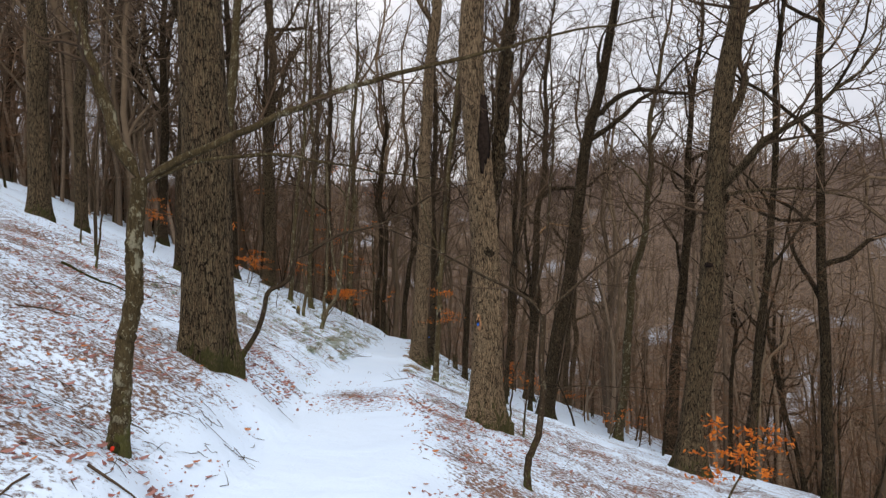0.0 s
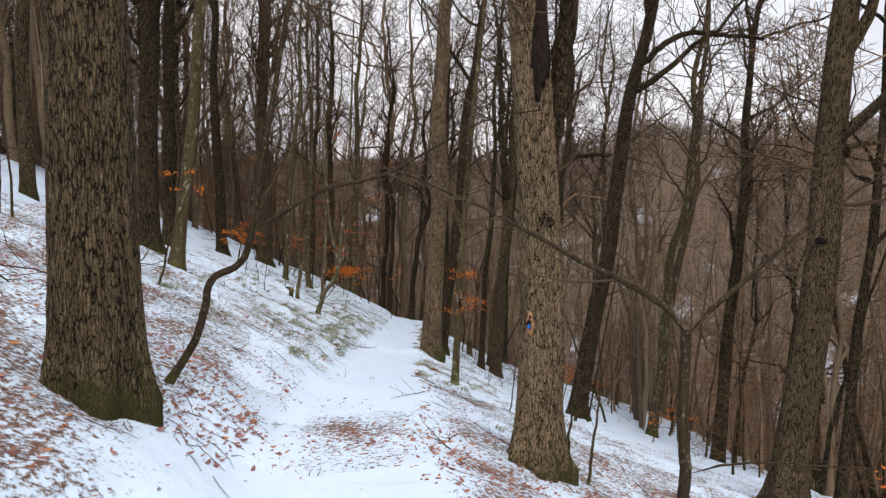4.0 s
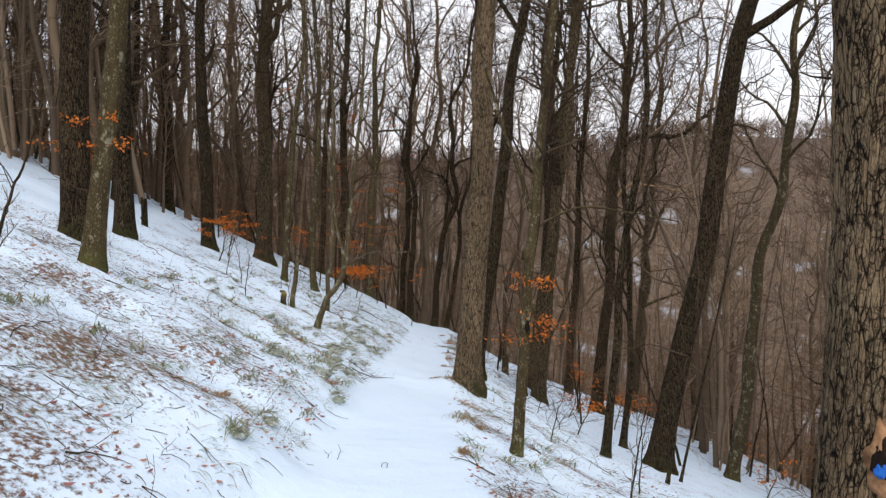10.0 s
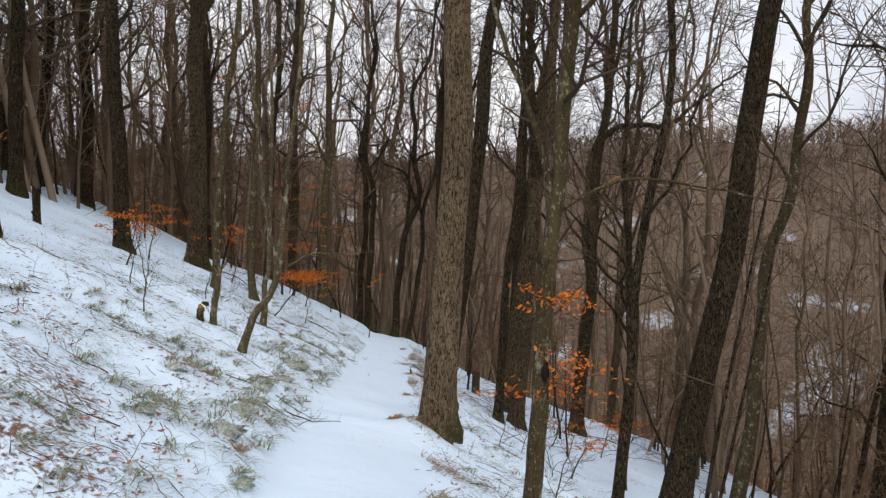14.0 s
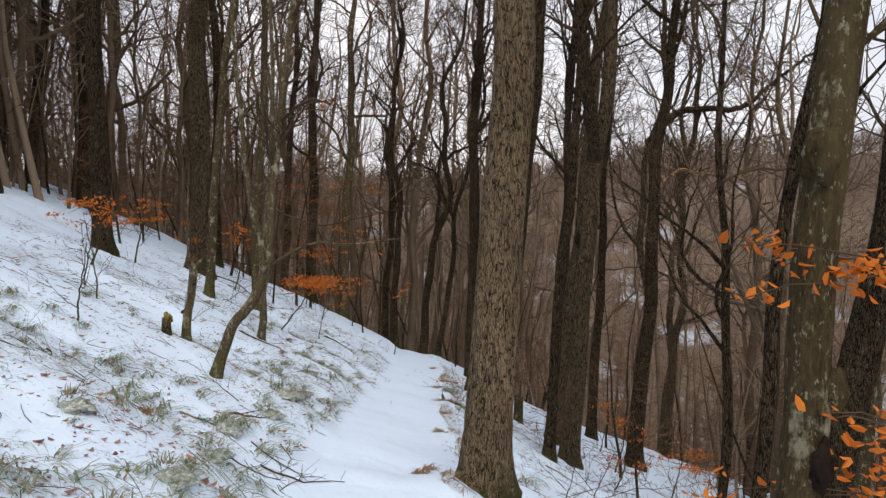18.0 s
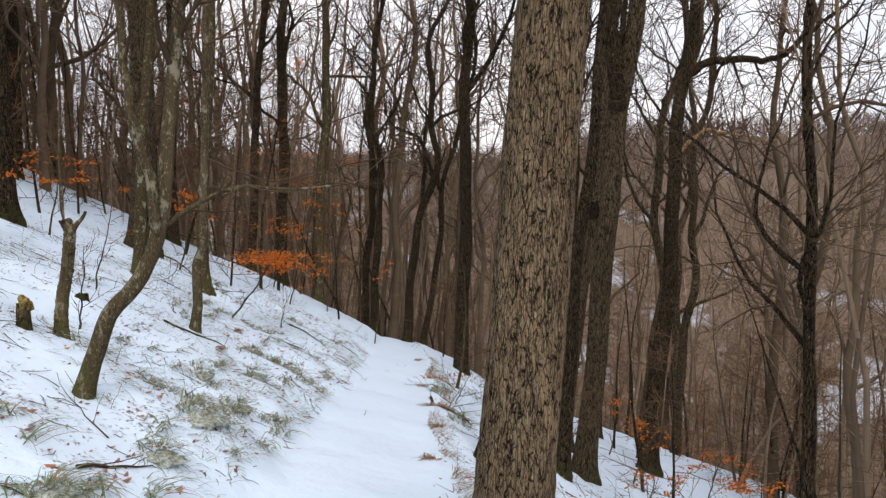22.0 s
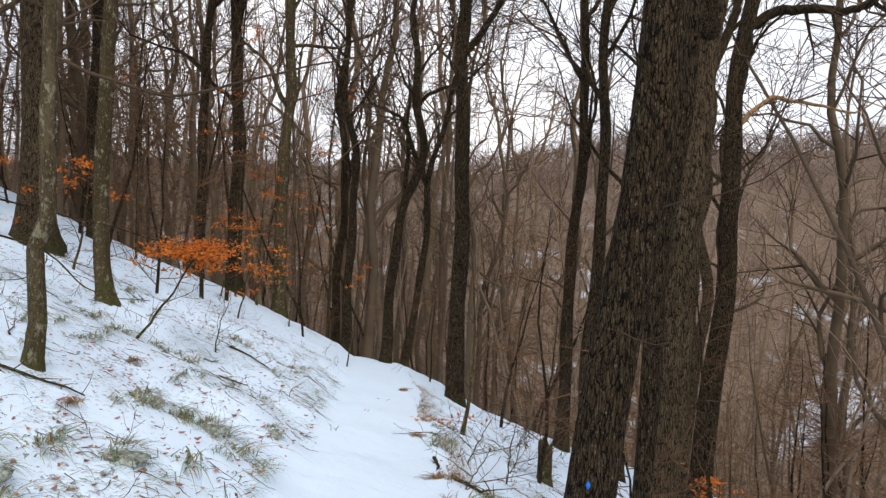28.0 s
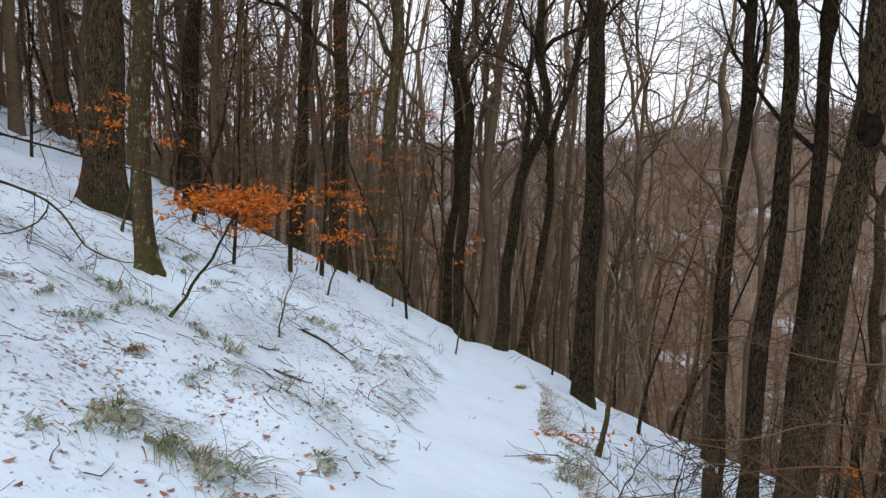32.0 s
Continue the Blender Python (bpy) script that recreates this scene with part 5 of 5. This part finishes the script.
def fallen_leaves():
    q = Quads()
    n = 0
    while n < 21000:
        y = rng_l.uniform(0.8, 31) if n % 5 < 3 else rng_l.uniform(0.8, 11)
        px = float(path_x(y))
        r = rng_l.random()
        if r < 0.70:
            u = -0.8 - 6.0 * rng_l.random() ** 1.2
            keep = 1.0 if y < 17 else 0.75
        elif r < 0.975:
            u = 0.5 + 3.2 * rng_l.random() ** 1.1 + abs(rng_l.normal(0, 0.15))
            keep = 0.8 if y < 13 else 0.4
        else:
            y, u, keep = rng_l.normal(8.7, 0.7), rng_l.normal(0.15, 0.5), 1.0
        x = px + u
        if noise.noise((x * 0.8, y * 0.8, 2.2)) + 0.35 * noise.noise((x * 3, y * 3, 8.0)) + rng_l.normal(0, 0.25) < 0.05 or rng_l.random() > keep:
            continue
        s = (0.024 + 0.04 * rng_l.random() ** 2) * (1.2 if y < 9 or 13 < y < 17 else 1.0)
        add_leaf(q, np.array((x, y, gz(x, y) + 0.004)), s, rng_l, 0.35, 0.10)
        n += 1
    ob = tagged(new("fallen_leaves", q.mesh("fallen_leaves", LEAF_LITTER, False)), "dry red-brown leaves scattered over the snow", "leaves", kind="stuff")
    return ob


fallen_leaves()


def fallen_twigs():
    """Thin broken twigs lying half in the snow on both slopes."""
    q = Quads()
    for k in range(6000):
        y = rng_l.uniform(0.8, 31)
        u = -0.75 - 5.0 * rng_l.random() ** 1.2 if rng_l.random() < 0.74 else 0.6 + 2.8 * rng_l.random() ** 1.1
        x = float(path_x(y)) + u
        if noise.noise((x * 0.9, y * 0.9, 21.0)) + rng_l.normal(0, 0.2) < 0.0:
            continue
        a, ln = rng_l.normal(0.0, 1.0), 0.06 + 0.22 * rng_l.random() ** 1.7
        p = np.array((x, y, 0.0))
        pts = []
        for j in range(4):
            pts.append((p[0], p[1], gz(p[0], p[1]) + 0.004 + 0.012 * rng_l.random()))
            a += rng_l.normal(0, 0.35)
            p = p + np.array((math.cos(a), math.sin(a), 0.0)) * ln / 3
        q.tube(np.array(pts), np.linspace(0.0032, 0.0014, 4), 3)
    return tagged(new("fallen_twigs", q.mesh("fallen_twigs", TWIG)), "thin broken twigs strewn over the snow", "twigs", kind="stuff")


fallen_twigs()


def dry_stalks():
    """Upright dry stems and seedlings that stand out of the snow on the bank."""
    rng = np.random.default_rng(47)
    q = Quads()
    for k in range(1300):
        y = rng.uniform(6.0, 33)
        u = -0.95 - 5.2 * rng.random() ** 1.1 if rng.random() < 0.72 else 0.7 + 3.4 * rng.random()
        x = float(path_x(y)) + u
        if noise.noise((x * 0.7, y * 0.7, 31.0)) + rng.normal(0, 0.2) < 0.05:
            continue
        h = 0.08 + 0.30 * rng.random() ** 2.2
        pts, rr = bough((x, y, gz(x, y) - 0.02), (rng.normal(0.25, 0.5), rng.normal(0, 0.4), 1), h, 0.0026, 0.0012, rng, 4, 0.22, -0.02)
        q.tube(pts, rr, 3)
        if h > 0.14:
            ramify(q, pts, rr, rng, 3, h * 0.5, 1, 0.0011)
    return tagged(new("dry_stalks", q.mesh("dry_stalks", TWIG)), "thin dry stalks and seedlings standing out of the snow", "weeds", kind="stuff")


dry_stalks()


def tuft_mesh(seed, blades, height, sag, mat=GRASS):
    rng = np.random.default_rng(seed)
    q = Quads()
    for k in range(blades):
        a = rng.random() * 6.283
        h = height * (0.5 + 0.8 * rng.random())
        d = np.array((math.cos(a), math.sin(a), 0.0)) * (0.35 + 0.8 * rng.random()) + np.array((0.55, 0, 0)) * sag
        b = np.array((rng.normal(0, 0.035), rng.normal(0, 0.05), -0.01))
        t = np.linspace(0, 1, 5)[:, None]
        p = b + d * h * t + np.array((0, 0, 1.0)) * h * (0.95 * t - 1.0 * t ** 2.0)
        sd = unit(np.cross(d, (0, 0, 1))) * 0.0056 * (1.1 - t)
        v = np.concatenate([p - sd, p + sd])
        i = np.arange(4)
        q.add(v, np.stack([i, i + 1, i + 6, i + 5], 1))
    return q.mesh("grass_tuft", mat, False)


TUFTS = [tuft_mesh(700 + k, 15 + 3 * k, 0.17 + 0.03 * (k % 3), 0.6 + 0.3 * (k % 2)) for k in range(6)]
made = 0
while made < 270:
    y = 9.0 + 20 * rng_l.random() ** 0.8 if made % 3 else rng_l.uniform(13, 24)
    left = rng_l.random() < 0.82
    u = -0.85 - 2.9 * rng_l.random() ** 1.15 if left else 0.62 + 1.3 * rng_l.random() ** 1.5
    x = float(path_x(y)) + u
    if noise.noise((x * 0.6, y * 0.6, 9.0)) + rng_l.normal(0, 0.2) < 0.0:
        continue
    ob = tagged(new("grass_tuft", TUFTS[made % 6]), "tuft of half-withered grass drooping downhill out of the snow", "grass", "grass tufts")
    s = rng_l.uniform(0.7, 1.35)
    ob.matrix_basis = Matrix.Translation((x, y, gz(x, y))) @ Euler((0, 0, rng_l.normal(0, 0.5))).to_matrix().to_4x4() @ Matrix.Diagonal((s, s, s, 1))
    made += 1


def fallen_stick(label, x, y, az, ln, r, seed, twigs=3):
    """A stick that lies along the ground."""
    rng = np.random.default_rng(seed)
    n = max(6, int(ln * 9))
    d = np.array((math.sin(radians(az)), math.cos(radians(az))))
    p = np.array((x, y), float)
    pts = []
    for k in range(n):
        pts.append((p[0], p[1], gz(p[0], p[1]) + r * 0.7 + 0.006))
        d = d + rng.normal(0, 0.24, 2)
        d /= np.linalg.norm(d)
        p = p + d * ln / n
    pts = np.array(pts)
    o = pts[0].copy()
    rad = np.linspace(r, r * 0.35, n)
    q = Quads()
    q.tube(pts - o, rad, 6)
    top = tagged(new("fallen_branch"), label, "branch", "fallen branches")
    top.location = o
    child("stem", q.mesh("stem", BARK_DARK if r > 0.012 else TWIG), top)
    if twigs:
        c = Quads()
        ramify(c, pts - o, rad, rng, twigs, ln * 0.35, 1, 0.0018, 0.10)
        tagged(child("twig_spray", c.mesh("twig_spray", TWIG), top), kind="stuff")


for k in range(64):
    y = rng_l.uniform(2.0, 29)
    u = (-0.8 - 3.8 * rng_l.random()) if rng_l.random() < 0.68 else (0.6 + 2.4 * rng_l.random())
    fallen_stick("thin dark fallen branch lying on the snow", float(path_x(y)) + u, y, rng_l.uniform(0, 360), rng_l.uniform(0.25, 0.85), rng_l.uniform(0.004, 0.008), 800 + k, 5)
for k, (x, y, az, ln, r) in enumerate(((-2.5, 17.5, 50, 0.8, 0.009), (-2.65, 17.75, 95, 0.7, 0.006), (-2.3, 17.35, 5, 0.6, 0.005), (-2.7, 17.2, 70, 0.7, 0.006), (-2.5, 18.1, 130, 0.5, 0.005), (-1.05, 24.4, 140, 1.0, 0.022), (-0.72, 23.6, 330, 0.7, 0.024), (-3.9, 27.3, 100, 0.8, 0.016), (-3.6, 25.7, 80, 0.4, 0.012), (-1.2, 25.1, 160, 0.7, 0.02), (-2.95, 18.1, 10, 0.6, 0.012),
                                       (-4.6, 8.2, 60, 0.9, 0.02), (-4.2, 22.3, 60, 0.8, 0.014))):
    fallen_stick("dark fallen branch lying half in the snow", x, y, az, ln, r, 900 + k, 7)


for k, (x, y, az, ln) in enumerate(((-1.22, 3.95, 110, 0.20), (-1.50, 4.05, 60, 0.26), (-1.45, 3.98, 165, 0.16), (-2.3, 4.6, 80, 0.35), (-1.75, 3.3, 70, 0.4))):
    fallen_stick("short dark broken stick lying on the snow", x, y, az, ln, 0.008, 960 + k, 1)


def tussock(x, y, r, seed):
    """A frosted hummock of moss and old grass that hangs over the bank."""
    top = tagged(new("tussock"), "frosted mossy grass hummock hanging over the snowy bank", "grass", "hummocks")
    top.location = (x, y, gz(x, y))
    part("moss", place(blob(r * 0.85, (1.15, 1.0, 0.42), 0.7, seed, 3), 0, 0, 0.0), MOSS_FROST, top, "grey-green frosted moss")
    rng = np.random.default_rng(seed)
    q = Quads()
    for k in range(90):
        a, b = rng.random() * 6.283, rng.random() * 1.2
        n = np.array((math.cos(a) * math.sin(b), math.sin(a) * math.sin(b), math.cos(b)))
        p0 = n * r * (1.05, 0.95, 0.6) + np.array((0, 0, r * 0.1))
        d = unit(n + (0.5, 0, -0.2) + rng.normal(0, 0.3, 3))
        h = r * (0.7 + 0.9 * rng.random())
        t = np.linspace(0, 1, 4)[:, None]
        p = p0 + d * h * t + np.array((0, 0, -0.55 * h)) * t ** 2
        sd = unit(np.cross(d, (0, 0, 1))) * 0.0035 * (1.15 - t)
        i = np.arange(3)
        q.add(np.concatenate([p - sd, p + sd]), np.stack([i, i + 1, i + 5, i + 4], 1))
    tagged(child("grass", q.mesh("grass", GRASS, False), top), kind="stuff")


for k, (x, y, r) in enumerate(((-2.80, 19.5, 0.17), (-2.56, 15.3, 0.19), (-2.72, 17.0, 0.13), (-3.36, 16.4, 0.12), (-2.85, 17.7, 0.14), (-2.76, 18.7, 0.12), (-2.95, 14.6, 0.12), (-2.9, 20.8, 0.11), (-3.1, 22.0, 0.12), (-2.15, 14.4, 0.10),
                               (-3.0, 23.3, 0.11), (-3.5, 23.4, 0.11), (-2.62, 16.1, 0.14), (-2.2, 11.2, 0.09), (-2.35, 12.4, 0.10), (-3.4, 21.2, 0.10), (-2.7, 24.2, 0.09))):
    tussock(x, y, r, 300 + k)


def weed(x, y, h, seed, stems=3, label="thin dry weed stalks poking out of the snow"):
    """A few dry stalks with bent tips."""
    rng = np.random.default_rng(seed)
    top = tagged(new("weed"), label, "weed", "dry weeds")
    top.location = (x, y, gz(x, y) - 0.01)
    for k in range(stems):
        q = Quads()
        b = np.array((rng.normal(0, 0.05), rng.normal(0, 0.03), 0.0))
        pts, rr = bough(b, (rng.normal(0, 0.5), rng.normal(0, 0.3), 1), h * (0.6 + 0.6 * rng.random()), 0.0035, 0.0015, rng, 6, 0.28, -0.05)
        q.tube(pts, rr, 4)
        ramify(q, pts, rr, rng, 2, h * 0.35, 1, 0.0012)
        child("stalk", q.mesh("stalk", TWIG), top)


for k, (x, y, h, n_) in enumerate(((-1.8, 12.3, 0.13, 2), (-1.33, 12.05, 0.10, 2), (-1.75, 15.2, 0.08, 1), (-2.3, 25.75, 0.12, 4), (-2.05, 27.4, 0.07, 2), (-1.9, 29.0, 0.09, 2), (-1.87, 33.5, 0.3, 1), (-1.15, 7.4, 0.08, 2), (-0.5, 5.2, 0.07, 1), (-2.0, 22.6, 0.06, 1), (-2.9, 26.2, 0.3, 3), (-3.2, 24.9, 0.22, 2), (-3.3, 32.2, 0.35, 4), (-2.9, 31.0, 0.25, 3))):
    weed(x, y, h, 1000 + k, n_)


def edge_grass():
    """Withered brown grass and leaves that fringe the lower edge of the path."""
    rng = np.random.default_rng(41)
    q = Quads()
    for k in range(2600):
        y = rng.uniform(13.5, 31.5)
        x = float(path_x(y)) + 0.60 + 0.10 * math.sin(y * 1.3) + abs(rng.normal(0, 0.13))
        if noise.noise((x * 1.2, y * 1.2, 4.0)) < -0.02:
            continue
        a = rng.normal(0.2, 0.9)
        h = 0.05 + 0.11 * rng.random()
        d = np.array((math.cos(a), math.sin(a), 0.0))
        t = np.linspace(0, 1, 4)[:, None]
        p = np.array((x, y, gz(x, y))) + d * h * t * 1.2 + np.array((0, 0, 1.0)) * h * (0.9 * t - 0.95 * t ** 2)
        sd = np.array((-d[1], d[0], 0.0)) * 0.003 * (1.15 - t)
        i = np.arange(3)
        q.add(np.concatenate([p - sd, p + sd]), np.stack([i, i + 1, i + 5, i + 4], 1))
    return tagged(new("withered_grass", q.mesh("withered_grass", DRY_GRASS, False)), "withered brown grass fringing the edge of the path", "grass", kind="stuff")


edge_grass()
for k, (x, y, h, dx) in enumerate(((-0.82, 25.5, 0.55, 0.28), (-0.2, 26.5, 0.6, 0.2), (-0.95, 23.9, 0.4, 0.2), (0.3, 19.8, 0.6, 0.15), (0.75, 20.6, 0.8, 0.3), (1.1, 19.4, 0.7, -0.2))):
    stem_sapling("low spreading leafless bush on the snowy bank", x, y, [(dx * 0.4, 0.02, h * 0.4), (dx, 0.0, h)], 0.009, 0.003, BARK_DARK, 220 + k, 5, 0.45, "bush",
                 [([(dx * 0.3, 0.0, h * 0.3), (dx * 0.2 - 0.15, 0.1, h * 0.55), (dx * 0.1 - 0.3, 0.1, h * 0.8)], 0.006, 0.002, 4), ([(dx * 0.2, 0.0, h * 0.2), (dx + 0.2, -0.1, h * 0.45), (dx + 0.45, -0.1, h * 0.6)], 0.006, 0.002, 4)])


def bank_grass():
    """Fine dry blades combed downhill over the snowy bank."""
    rng = np.random.default_rng(43)
    q = Quads()
    n = 0
    while n < 14500:
        y = rng.uniform(9.0, 31)
        right = rng.random() < 0.2
        x = float(path_x(y)) + (0.7 + 2.2 * rng.random() if right else -0.8 - 4.6 * rng.random() ** 1.2)
        if noise.noise((x * 1.1, y * 0.8, 14.0)) + 0.5 * noise.noise((x * 3.4, y * 3.4, 6.0)) + rng.normal(0, 0.12) < 0.12:
            continue
        a = rng.normal(0.0, 0.7)
        h = 0.05 + 0.13 * rng.random() ** 1.5
        d = np.array((math.cos(a), math.sin(a), -0.25))
        t = np.linspace(0, 1, 4)[:, None]
        p = np.array((x, y, gz(x, y) - 0.003)) + d * h * t * 1.2 + np.array((0, 0, 1.0)) * h * (0.75 * t - 0.75 * t ** 2)
        sd = np.array((-d[1], d[0], 0.0)) * 0.003 * (1.15 - t)
        i = np.arange(3)
        q.add(np.concatenate([p - sd, p + sd]), np.stack([i, i + 1, i + 5, i + 4], 1))
        n += 1
    return tagged(new("bank_grass", q.mesh("bank_grass", GRASS, False)), "fine dry grass blades combed downhill over the snow", "grass", kind="stuff")


bank_grass()


DRY_TUFT = tuft_mesh(760, 90, 0.17, 0.5, DRY_GRASS)
for k, (x, y, s) in enumerate(((-1.28, 18.52, 1.0), (-1.2, 18.75, 0.8), (-1.1, 22.6, 0.8), (-1.2, 24.2, 0.9), (-1.15, 21.0, 0.8), (-1.35, 26.3, 0.9), (-0.55, 14.2, 0.8), (-1.6, 30.4, 1.0), (-0.7, 12.6, 0.7), (-2.35, 15.0, 0.9), (-2.7, 12.3, 0.9), (-3.3, 17.2, 0.9), (-3.6, 22.4, 0.8), (-4.0, 24.3, 0.9))):
    ob = tagged(new("grass_tuft", DRY_TUFT), "tuft of withered red-brown grass lying on the snow", "grass", "withered tufts")
    ob.matrix_basis = Matrix.Translation((x, y, gz(x, y))) @ Euler((0, 0, k * 0.9)).to_matrix().to_4x4() @ Matrix.Diagonal((s, s, s * 0.8, 1))
